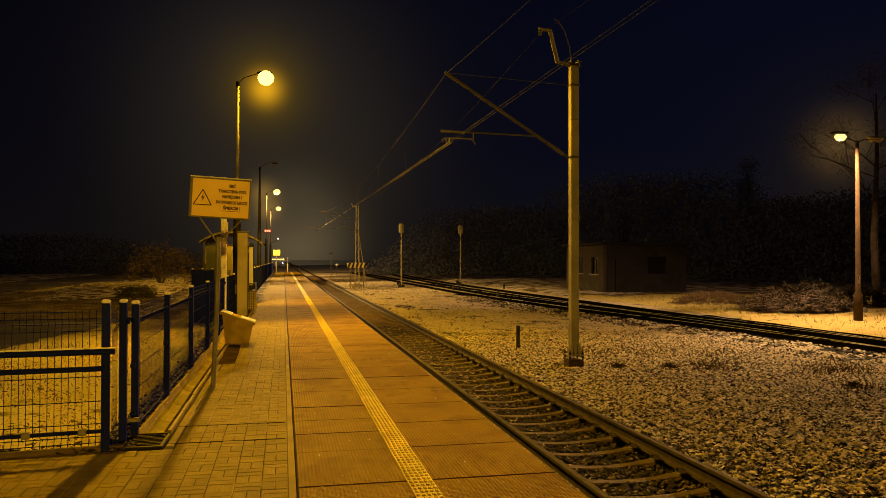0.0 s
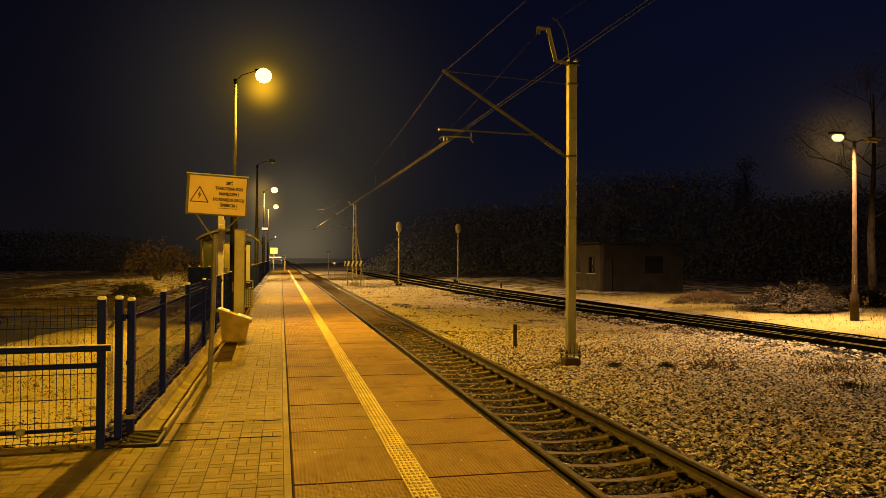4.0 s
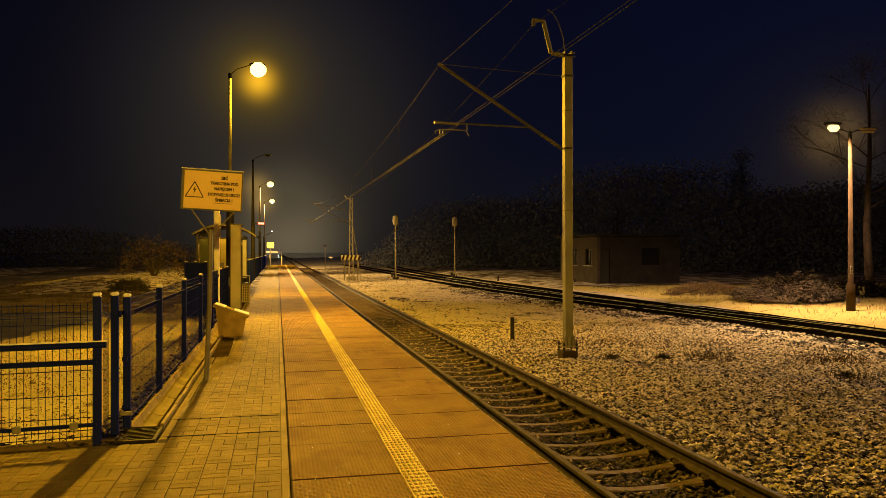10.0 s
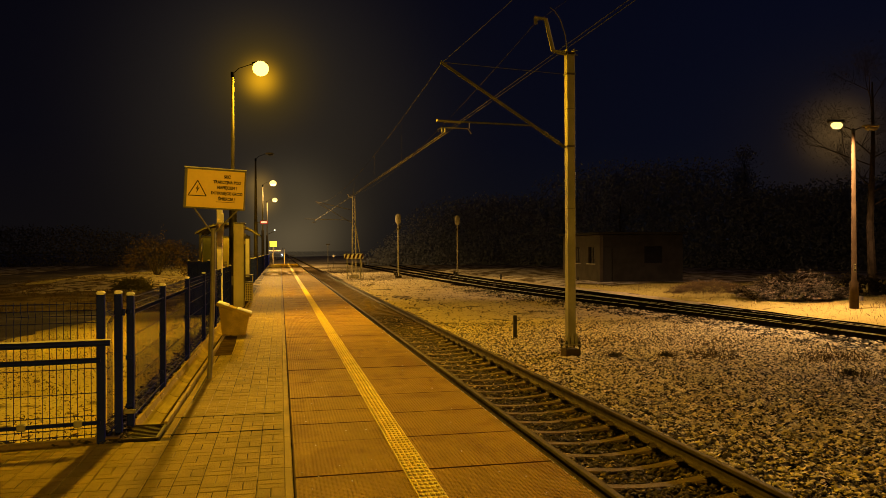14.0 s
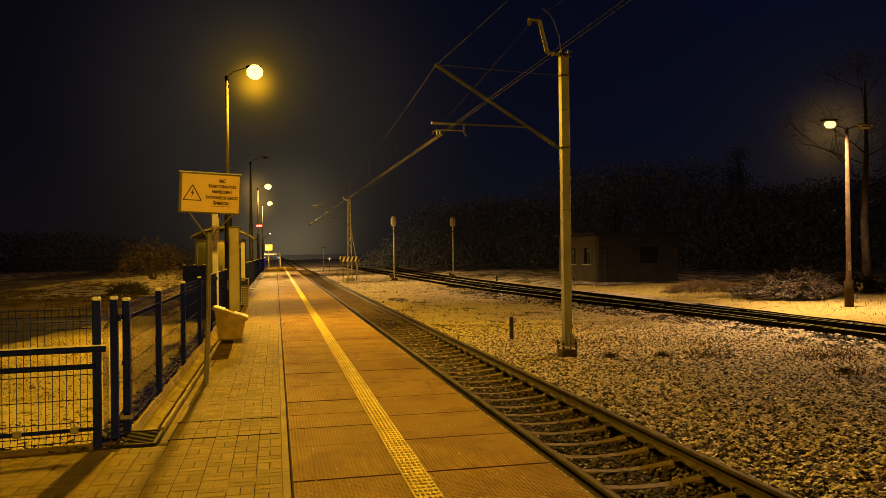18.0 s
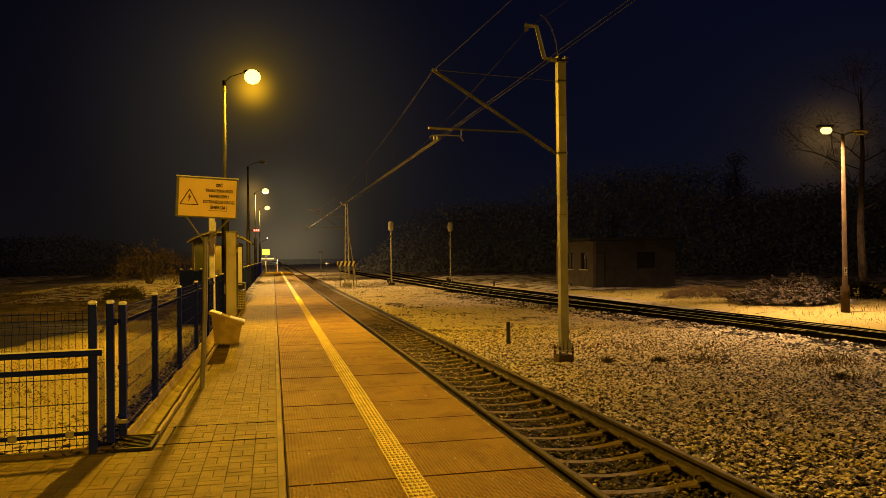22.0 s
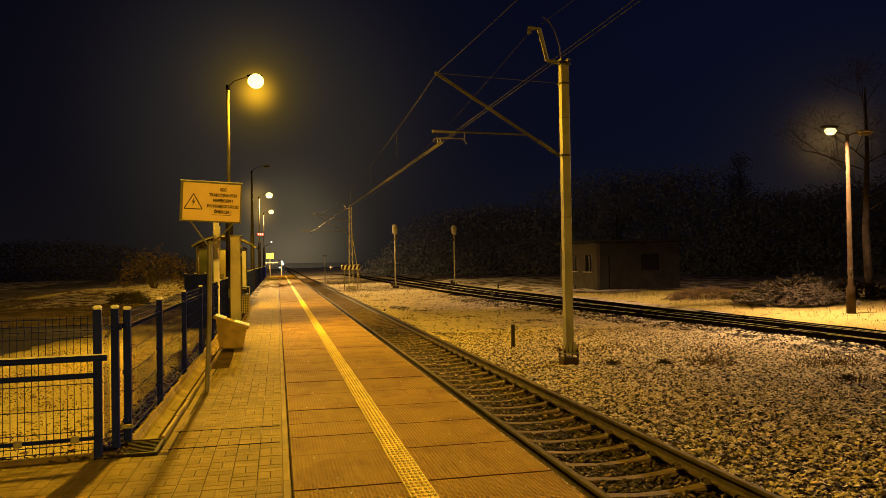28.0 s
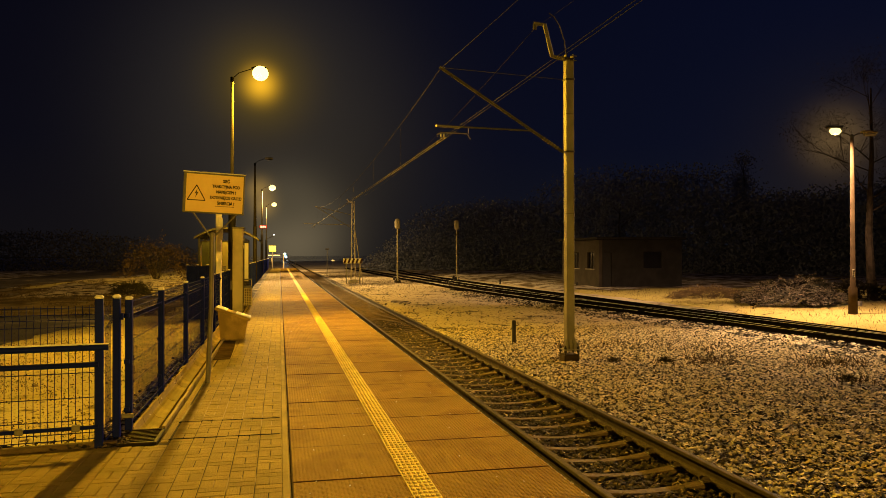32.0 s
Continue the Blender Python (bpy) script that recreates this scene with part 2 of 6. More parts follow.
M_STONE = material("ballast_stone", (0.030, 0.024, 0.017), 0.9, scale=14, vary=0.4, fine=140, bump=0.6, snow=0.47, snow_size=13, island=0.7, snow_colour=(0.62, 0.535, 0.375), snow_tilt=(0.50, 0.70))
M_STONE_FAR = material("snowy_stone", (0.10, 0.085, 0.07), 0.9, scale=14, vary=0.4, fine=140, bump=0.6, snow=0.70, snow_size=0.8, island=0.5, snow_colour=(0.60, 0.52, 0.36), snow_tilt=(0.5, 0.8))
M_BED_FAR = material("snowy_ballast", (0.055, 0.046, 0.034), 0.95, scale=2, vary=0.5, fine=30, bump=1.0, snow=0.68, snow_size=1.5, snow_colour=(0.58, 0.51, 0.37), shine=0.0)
M_STONE_RAIL = material("stained_stone", (0.05, 0.04, 0.028), 0.9, scale=14, vary=0.4, fine=140, bump=0.6, snow=0.44, snow_size=8, island=0.6, snow_colour=(0.6, 0.54, 0.44), snow_tilt=(0.55, 0.82))
M_BED_MID = material("thinly_snowed_ballast", (0.010, 0.008, 0.006), 0.95, scale=5, vary=0.5, fine=45, bump=1.0, snow=0.46, snow_size=5, snow_colour=(0.36, 0.31, 0.25), shine=0.0)
M_STONE_SHOULDER = material("shoulder_stone", (0.03, 0.025, 0.019), 0.9, scale=14, vary=0.4, fine=140, bump=0.6, snow=0.42, snow_size=2.2, island=0.6, snow_colour=(0.62, 0.55, 0.41), snow_tilt=(0.62, 0.84))
M_STONE_DARK = material("track_ballast_stone", (0.074, 0.061, 0.042), 0.9, scale=14, vary=0.45, fine=140, bump=0.6, island=0.8, snow=0.22, snow_size=9, snow_colour=(0.34, 0.27, 0.16), snow_tilt=(0.5, 0.8))
M_BED = material("ballast_bed", (0.018, 0.014, 0.010), 0.95, scale=9, vary=0.5, fine=50, bump=1.0, snow=0.38, snow_size=7, snow_colour=(0.6, 0.58, 0.55), shine=0.0)
M_TRACKBED = material("stained_ballast", (0.042, 0.036, 0.024), 0.95, scale=9, vary=0.5, fine=50, bump=1.0, shine=0.0)
M_BED_DARK = material("near_black_ballast", (0.0045, 0.0038, 0.003), 0.95, scale=7, vary=0.5, fine=45, bump=1.0, shine=0.0)
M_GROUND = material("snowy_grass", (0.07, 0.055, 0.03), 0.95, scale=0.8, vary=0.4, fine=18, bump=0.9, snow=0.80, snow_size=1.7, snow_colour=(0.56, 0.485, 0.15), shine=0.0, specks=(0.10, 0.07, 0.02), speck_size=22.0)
M_SNOWBANK = material("bank_snow", (0.09, 0.07, 0.035), 0.95, scale=0.9, vary=0.4, fine=14, bump=0.9, snow=0.50, snow_size=2.6, snow_colour=(0.52, 0.45, 0.30), shine=0.0)
M_MAT = material("matted_grass", (0.13, 0.092, 0.040), 0.95, scale=2.5, vary=0.4, fine=60, bump=1.0, snow=0.58, snow_size=3.0, snow_colour=(0.44, 0.378, 0.255), shine=0.0, specks=(0.06, 0.042, 0.018), speck_size=40.0)
M_MEADOW = material("dead_grass", (0.19, 0.148, 0.07), 0.95, scale=0.9, vary=0.5, fine=12, bump=0.9, snow=0.20, snow_size=1.3, snow_colour=(0.22, 0.20, 0.17), shine=0.0)
M_MEADOW_DARK = material("rank_grass", (0.16, 0.13, 0.08), 0.95, scale=0.7, vary=0.5, fine=12, bump=0.9, snow=0.42, snow_size=0.9, snow_colour=(0.5, 0.47, 0.42), shine=0.0)
# far ground made pale and glossy, standing in for mist over it
M_FAR_FIELD = material("misted_far_field", (0.62, 0.56, 0.50), 0.15, scale=0.05, vary=0.3, fine=1.0, bump=0, shine=0.5)
M_FAR_SNOW = material("misted_far_snow", (0.66, 0.58, 0.45), 0.42, scale=0.2, vary=0.3, fine=2.0, bump=0.0, shine=0.5)
M_ASPHALT = material("wet_asphalt", (0.065, 0.056, 0.040), 0.6, scale=1.0, vary=0.35, fine=60, bump=0.4, snow=0.26, snow_size=0.5, snow_colour=(0.16, 0.14, 0.11))
M_NAVY = material("navy_powder_coat", (0.0045, 0.0085, 0.14), 0.6, scale=5, vary=0.2, fine=40, bump=0.05, shine=0.03)
M_CAP_SNOW = material("thin_snow", (0.78, 0.76, 0.72), 0.9, scale=20, vary=0.12, fine=90, bump=0.8)
M_GALV = material("galvanised_steel", (0.14, 0.13, 0.115), 0.6, metal=0.3, scale=4, vary=0.2, fine=40)
M_MAST = material("mast_grey_paint", (0.20, 0.19, 0.155), 0.6, metal=0.1, scale=2.2, vary=0.2, fine=40, bump=0.15)
M_LATTICE = material("pale_lattice_paint", (0.42, 0.38, 0.29), 0.65, scale=2.2, vary=0.2, fine=40, bump=0.15)
M_POLE = material("aged_concrete_pole", (0.052, 0.036, 0.015), 0.9, scale=3, vary=0.25, fine=50, bump=0.3)
M_DARKSTEEL = material("dark_steel", (0.035, 0.032, 0.03), 0.55, metal=0.4, scale=5, vary=0.3)
M_CANT = material("dull_tube_steel", (0.062, 0.060, 0.055), 0.7, scale=4, vary=0.25, fine=40)
M_WIRE = material("copper_wire", (0.032, 0.029, 0.025), 0.9, scale=5, vary=0.2, shine=0.02)
M_CONTACT = material("contact_wire_copper", (0.055, 0.05, 0.04), 0.8, scale=5, vary=0.2, shine=0.05)
M_SIGN = material("sign_yellow", (0.62, 0.44, 0.10), 0.5, scale=4, vary=0.06, fine=30, bump=0.03)
M_SIGNEDGE = material("sign_grey_edge", (0.11, 0.105, 0.085), 0.6, scale=5, vary=0.2)
M_BLACK = material("black_print", (0.012, 0.012, 0.012), 0.6, scale=5, vary=0.1, bump=0)
# near-black that keeps lamp arms and housings unlit beside their own bulbs
M_UNLIT_BLACK = material("unlit_black", (0.0012, 0.0012, 0.0012), 0.95, scale=5, vary=0.2, bump=0, shine=0.0)
M_WHITE = material("white_paint", (0.72, 0.70, 0.66), 0.6, scale=4, vary=0.1)
M_PANEL = material("olive_panel", (0.46, 0.41, 0.24), 0.6, scale=2, vary=0.2)
M_CREAM = material("cream_panel", (0.50, 0.42, 0.20), 0.6, scale=2, vary=0.15)
M_ROOF = material("shelter_roof_sheet", (0.055, 0.05, 0.038), 0.6, scale=3, vary=0.2, snow=0.35, snow_size=1.5)
M_GLASS = material("smoky_glazing", (0.05, 0.055, 0.06), 0.12, scale=3, vary=0.1, bump=0)
M_PANE = material("dark_glazing", (0.006, 0.006, 0.008), 0.25, scale=3, vary=0.1, bump=0, shine=0.15)
M_FROST = material("frosted_glazing", (0.16, 0.14, 0.09), 0.35, scale=2, vary=0.12, bump=0)
M_BIN = material("bin_concrete", (0.27, 0.19, 0.036), 0.85, scale=4, vary=0.25, fine=60, bump=0.5)
M_BARK = material("bark", (0.035, 0.029, 0.023), 0.95, scale=8, vary=0.4, fine=40, bump=0.8, shine=0.0)
M_PALE_BARK = material("pale_bark", (0.045, 0.036, 0.027), 0.95, scale=5, vary=0.4, fine=40, bump=0.8, shine=0.0)
M_LEAF = material("dark_foliage", (0.045, 0.040, 0.028), 0.9, scale=3, vary=0.4, island=0.6, bump=0, shine=0.0)
# far twigs lightened and blued, to put the mist's haze into their colour
M_TWIG = material("haze_lifted_twigs", (0.20, 0.23, 0.36), 0.9, scale=0.3, vary=0.15, island=0.15, bump=0, shine=0.0)
M_DIM = material("dull_twigs", (0.06, 0.055, 0.055), 0.9, scale=3, vary=0.2, island=0.2, bump=0, shine=0.0)
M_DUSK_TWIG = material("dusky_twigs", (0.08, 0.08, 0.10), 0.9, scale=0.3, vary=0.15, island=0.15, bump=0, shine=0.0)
M_BRUSH = material("russet_leaves", (0.062, 0.042, 0.021), 0.85, scale=3, vary=0.3, island=0.4, bump=0)
M_JUNIPER = material("snowy_juniper", (0.05, 0.045, 0.022), 0.85, scale=3, vary=0.4, island=0.5, bump=0, snow=0.60, snow_size=4, snow_colour=(0.46, 0.39, 0.27))
M_TUFT = material("dark_weed", (0.05, 0.045, 0.022), 0.9, scale=4, vary=0.4, island=0.6, bump=0)
M_GRASS = material("dry_grass", (0.12, 0.085, 0.04), 0.9, scale=4, vary=0.4, island=0.6, bump=0)
M_WALL = material("lit_shed_render", (0.036, 0.031, 0.026), 0.9, scale=1.5, vary=0.25, fine=30)
M_BULB = material("sodium_glass", (1, 0.8, 0.3), 0.3, emit=(1.0, 0.60, 0.08), strength=0.40)
M_BULB_WARM = material("warm_glass", (1, 0.9, 0.7), 0.3, emit=(1.0, 0.68, 0.17), strength=0.15)
M_BOWL = material("dark_bowl", (0.30, 0.27, 0.2), 0.3, scale=5, vary=0.1)
M_DISPLAY = material("display_face", (0.5, 0.5, 0.1), 0.4, emit=(1.0, 0.84, 0.03), strength=0.05)
M_LED = material("red_led", (0.3, 0, 0), 0.4, emit=(1.0, 0.03, 0.04), strength=0.03)
M_LEDTEXT = material("led_text", (0.8, 0.7, 0.7), 0.4, emit=(1.0, 0.70, 0.66), strength=0.04)
M_HEAD = material("headlight_lens", (1, 1, 1), 0.2, emit=(0.85, 0.93, 1.0), strength=22.0)
M_FARLED = material("white_led", (1, 1, 1), 0.2, emit=(0.9, 0.9, 0.8), strength=0.12)
M_BOARD = material("name_board_blue", (0.02, 0.03, 0.09), 0.5, scale=3, vary=0.1)
M_TRAIN = material("train_paint", (0.10, 0.12, 0.2), 0.4, scale=2, vary=0.15)


# ---- mesh helpers ----
class Shape:
    """Collects vertices and faces of one mesh."""

    def __init__(self):
        self.v, self.f = [], []

    def add(self, verts, faces, m=None):
        k = len(self.v)
        self.v += [tuple(m @ Vector(p)) for p in verts] if m is not None else [tuple(p) for p in verts]
        self.f += [tuple(i + k for i in f) for f in faces]
        return self

    def box(self, x, y, z, sx, sy, sz, c=0.0, m=None):
        """A box by its centre and sizes, with chamfered edges of width c."""
        hx, hy, hz = sx / 2, sy / 2, sz / 2
        if not c:
            vs = [(x + a * hx, y + b * hy, z + d * hz) for a in (-1, 1) for b in (-1, 1) for d in (-1, 1)]
            return self.add(vs, [(0, 1, 3, 2), (4, 6, 7, 5), (0, 4, 5, 1), (2, 3, 7, 6), (0, 2, 6, 4), (1, 5, 7, 3)], m)
        bm = bmesh.new()
        for a in (-1, 1):
            for b in (-1, 1):
                for d in (-1, 1):
                    bm.verts.new((x + a * (hx - c), y + b * (hy - c), z + d * hz))
                    bm.verts.new((x + a * (hx - c), y + b * hy, z + d * (hz - c)))
                    bm.verts.new((x + a * hx, y + b * (hy - c), z + d * (hz - c)))
        bmesh.ops.convex_hull(bm, input=bm.verts)
        bm.verts.index_update()
        self.add([p.co for p in bm.verts], [[p.index for p in f.verts] for f in bm.faces], m)
        bm.free()
        return self

    def tube(self, pts, radii, n=8, caps=True):
        """A round bar along points."""
        pts = [Vector(p) for p in pts]
        if isinstance(radii, (int, float)):
            radii = [radii] * len(pts)
        k = len(self.v)
        for i, p in enumerate(pts):
            d = (pts[min(i + 1, len(pts) - 1)] - pts[max(i - 1, 0)]).normalized()
            side = d.cross(Vector((0, 0, 1)) if abs(d.z) < 0.9 else Vector((1, 0, 0))).normalized()
            up = side.cross(d)
            for j in range(n):
                a = 2 * math.pi * (j + 0.5) / n
                self.v.append(tuple(p + radii[i] * (math.cos(a) * side + math.sin(a) * up)))
        for i in range(len(pts) - 1):
            for j in range(n):
                a, b = k + i * n + j, k + i * n + (j + 1) % n
                self.f.append((a, b, b + n, a + n))
        if caps:
            self.f.append(tuple(k + j for j in reversed(range(n))))
            self.f.append(tuple(k + (len(pts) - 1) * n + j for j in range(n)))
        return self

    def sweep(self, profile, stations):
        """A closed profile of (x, z) carried along stations of (x, y, z)."""
        k, n = len(self.v), len(profile)
        for sx, sy, sz in stations:
            self.v += [(sx + px, sy, sz + pz) for px, pz in profile]
        for i in range(len(stations) - 1):
            for j in range(n):
                a, b = k + i * n + j, k + i * n + (j + 1) % n
                self.f.append((a, b, b + n, a + n))
        self.f.append(tuple(k + j for j in reversed(range(n))))
        self.f.append(tuple(k + (len(stations) - 1) * n + j for j in range(n)))
        return self

    def mesh(self, name, mat, smooth=False):
        me = bpy.data.meshes.new(name)
        me.from_pydata(self.v, [], self.f)
        me.materials.append(mat)
        if smooth:
            me.polygons.foreach_set("use_smooth", [True] * len(me.polygons))
        me.update()
        return me


def part(name, shape, mat, parent, label="", smooth=False, kind=""):
    ob = new(name, shape if isinstance(shape, bpy.types.Mesh) else shape.mesh(name, mat, smooth))
    ob.parent = parent
    return tagged(ob, label=label, kind=kind)


def thing(name, x, y, z, rz=0.0, label="", category="", group="", kind="", ry=0.0):
    ob = new(name)
    ob.empty_display_size = 0.2
    ob.matrix_world = pose(x, y, z, 0, ry, rz)
    return tagged(ob, label, category, group, kind)


def solid(name, shape, mat, label="", category="", kind="", smooth=False, group=""):
    return tagged(new(name, shape.mesh(name, mat, smooth)), label, category, group, kind)


def letters(words, size, mat, name, parent, m, align="CENTER", weight=0.0):
    """Words as a thin mesh, in the built-in font, in the xy plane of m."""
    cu = bpy.data.curves.new(name, "FONT")
    cu.body, cu.size, cu.align_x, cu.extrude, cu.resolution_u = words, size, align, 0.001, 3
    tmp = new(name + "_source", cu)
    me = bpy.data.meshes.new_from_object(tmp.evaluated_get(bpy.context.evaluated_depsgraph_get()))
    bpy.data.objects.remove(tmp)
    me.materials.clear()
    me.materials.append(mat)
    if weight:
        # heavy strokes: the same outline laid again a little to each side
        bm = bmesh.new()
        for k in range(8):
            me2 = me.copy()
            me2.transform(Matrix.Translation((weight * size * math.cos(k * math.pi / 4), 0.7 * weight * size * math.sin(k * math.pi / 4), 0.0001 * k)))
            bm.from_mesh(me2)
            bpy.data.meshes.remove(me2)
        bm.to_mesh(me)
        bm.free()
    me.transform(m)
    ob = new(name, me)
    ob.parent = parent
    return ob


rng = np.random.default_rng(7)


def scatter(name, mat, xs, ys, zs, size, label, category, kind="stuff", flat=0.62):
    """Many small broken stones as one mesh, each a squashed lump set in the ground."""
    n = len(xs)
    base = np.array([(1, 0, 0), (0.3, 0.95, 0.05), (-0.8, 0.6, 0), (-0.8, -0.6, 0.1), (0.3, -0.95, 0), (0.25, 0.2, 1), (-0.4, -0.1, 0.9)])
    faces = np.array([(0, 1, 5), (1, 2, 6), (1, 6, 5), (2, 3, 6), (3, 4, 5), (3, 5, 6), (4, 0, 5)])
    v = base[None] * (1 + rng.uniform(-0.3, 0.3, (n, 7, 3)))
    a = rng.uniform(0, 2 * math.pi, n)
    c, s = np.cos(a)[:, None], np.sin(a)[:, None]
    tilt = rng.normal(0, 0.35, (n, 1))
    x, y, z = v[..., 0] * rng.uniform(0.95, 1.6, (n, 1)), v[..., 1] * rng.uniform(0.7, 1.05, (n, 1)), v[..., 2] * flat
    x, z = x * np.cos(tilt) - z * np.sin(tilt), x * np.sin(tilt) + z * np.cos(tilt)
    x, y = c * x - s * y, s * x + c * y
    r = (size * (0.5 + 1.1 * rng.uniform(0, 1, n) ** 1.6))[:, None]
    co = np.stack([x * r + xs[:, None], y * r + ys[:, None], z * r + zs[:, None]], -1).reshape(-1, 3)
    idx = (faces[None] + 7 * np.arange(n)[:, None, None]).reshape(-1, 3)
    me = bpy.data.meshes.new(name)
    me.vertices.add(len(co))
    me.vertices.foreach_set("co", co.ravel())
    me.loops.add(idx.size)
    me.loops.foreach_set("vertex_index", idx.ravel().astype(np.int32))
    me.polygons.add(len(idx))
    me.polygons.foreach_set("loop_start", np.arange(0, idx.size, 3, dtype=np.int32))
    me.update(calc_edges=True)
    me.materials.append(mat)
    return tagged(new(name, me), label, category, "", kind)


def blades(name, mat, pts, dirs, length, width, label="", category="", kind="stuff", parent=None, bend=0.3, level=0.0):
    """Many thin leaf blades, two quads each, from points along directions."""
    n = len(pts)
    d = dirs / np.linalg.norm(dirs, axis=1)[:, None]
    side = np.cross(d, rng.normal(size=(n, 3)) * (1 - level) + np.array([0, 0, 1.0]) * level)
    side /= np.linalg.norm(side, axis=1)[:, None] + 1e-6
    ln = (length * rng.uniform(0.6, 1.3, n))[:, None]
    wd = (width * rng.uniform(0.6, 1.3, n))[:, None]
    midp = pts + d * ln * 0.55
    tip = pts + d * ln - np.array([0, 0, 1.0]) * ln * bend
    co = np.stack([pts - side * wd * 0.4, pts + side * wd * 0.4, midp + side * wd, midp - side * wd, tip], 1).reshape(-1, 3)
    me = bpy.data.meshes.new(name)
    k = 5 * np.arange(n)
    faces = []
    for i in k.tolist():
        faces.append((i, i + 1, i + 2, i + 3))
        faces.append((i + 3, i + 2, i + 4))
    me.from_pydata(co.tolist(), [], faces)
    me.materials.append(mat)
    ob = new(name, me)
    ob.parent = parent
    return tagged(ob, label, category, "", kind)


# ---- ground ----
def axis(*spans):
    return np.unique(np.concatenate([np.linspace(a, b, n) for a, b, n in spans]))


def ground_height(x, y):
    left = np.clip((-1.5 - x) / 0.25, 0, 1) * np.clip((104 - y) / 4, 0, 1)
    yard = np.clip((x - 18.2) / 1.2, 0, 1)
    h = -0.92 + left * 0.80 + yard * 0.29
    far = np.clip((np.abs(x) - 6) / 10, 0, 1)
    h = h + 0.05 * np.sin(x * 0.7 + 1.3) * np.sin(y * 0.45) * far + 0.03 * np.sin(x * 2.1) * np.cos(y * 1.7) * far
    mound = 0.5 * np.exp(-((x + 9.0) / 4.5) ** 2 - ((y - 44) / 9) ** 2)
    return h + mound


gx = axis((-2500, -120, 10), (-120, -30, 20), (-30, -1.8, 70), (-1.8, -1.2, 5), (-1.2, 18, 12), (18, 40, 50), (40, 150, 20), (150, 2500, 10))
gy = axis((-2500, -60, 10), (-60, 4, 20), (4, 60, 130), (60, 110, 40), (110, 300, 20), (300, 3500, 14))
XX, YY = np.meshgrid(gx, gy, indexing="ij")
ZZ = ground_height(XX, YY)
g = Shape()
g.v = np.stack([XX, YY, ZZ], -1).reshape(-1, 3).tolist()
ny = len(gy)
g.f = [(i * ny + j, (i + 1) * ny + j, (i + 1) * ny + j + 1, i * ny + j + 1) for i in range(len(gx) - 1) for j in range(ny - 1)]
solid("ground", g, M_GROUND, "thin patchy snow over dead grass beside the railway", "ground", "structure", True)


def strip(name, mat, left, right, ys, z, label, category, kind="structure"):
    s = Shape()
    for y in ys:
        a, b = left(y), right(y)
        s.v += [(a - 0.25, y, z - 0.12)] + [(a + (b - a) * i / 6, y, z + 0.012 * math.sin(7 * y + 3 * i)) for i in range(7)] + [(b + 0.25, y, z - 0.12)]
    for i in range(len(ys) - 1):
        for j in range(8):
            s.f.append((i * 9 + j, i * 9 + j + 1, i * 9 + j + 10, i * 9 + j + 9))
    return solid(name, s, mat, label, category, kind)


def lerp(rows):
    """A smooth function through a few rows of (y, x)."""
    ya, xa = [r[0] for r in rows], [r[1] for r in rows]
    return lambda y: float(np.interp(y, ya, xa))


# rails: main line by the platform, and two sidings that run together at a turnout
MAIN = lerp([(-60, 3.77), (200, 3.77), (330, 3.55), (450, 3.08), (600, 2.70), (760, 2.2), (930, 0.9), (1100, -0.8), (1400, -5.5), (1700, -12)])
SIDE_A = lerp([(-40, 16.2), (8, 16.15), (17, 15.95), (23, 15.45), (28, 14.85), (35, 14.0), (45, 13.25), (55, 12.95), (80, 12.7), (140, 12.6)])
SIDE_B = lerp([(-40, 16.9), (16, 16.08), (54, 15.5), (75, 15.6), (100, 16.5), (140, 19)])
ys_main = list(np.arange(-20, 120, 2.0)) + list(np.arange(120, 1700, 40.0))
ys_side = list(np.arange(-30, 141, 1.5))
strip("track_bed", M_TRACKBED, lambda y: MAIN(y) - 1.47, lambda y: MAIN(y) + 1.23, [v for v in ys_main if v <= 120], -0.80, "brown stained ballast under the main track", "gravel")
strip("track_bed", M_FAR_SNOW, lambda y: MAIN(y) - 1.47, lambda y: MAIN(y) + 1.23, [v for v in ys_main if v >= 120], -0.80, "pale glossy bed far along the main track, in place of mist", "gravel")
strip("ballast", M_BED, lambda y: 5.15, lambda y: 14.8 if y < 45 else 12.6, [v for v in ys_main if v <= 112], -0.765, "grey railway ballast dusted with snow", "gravel")
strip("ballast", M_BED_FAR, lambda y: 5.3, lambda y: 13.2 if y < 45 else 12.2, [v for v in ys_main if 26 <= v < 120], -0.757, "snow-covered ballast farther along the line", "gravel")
strip("siding_bed", M_BED_DARK, lambda y: SIDE_A(y) - 0.9, lambda y: max(SIDE_B(y) + 2.35, 18.3), [v for v in ys_side if v < 31], -0.70, "near-black ballast under the sidings", "gravel")
strip("siding_verge", M_BED_FAR, lambda y: SIDE_A(y) - 0.6, lambda y: SIDE_B(y) + 3.4, [v for v in ys_side if v > 28], -0.728, "snow-covered ballast round the sidings", "gravel")
for line in (SIDE_A, SIDE_B):
    strip("siding_bed", M_BED_MID, lambda y: line(y) - 0.50, lambda y: line(y) + 0.50, [v for v in ys_side if v > 29], -0.70, "near-black ballast under a siding", "gravel")


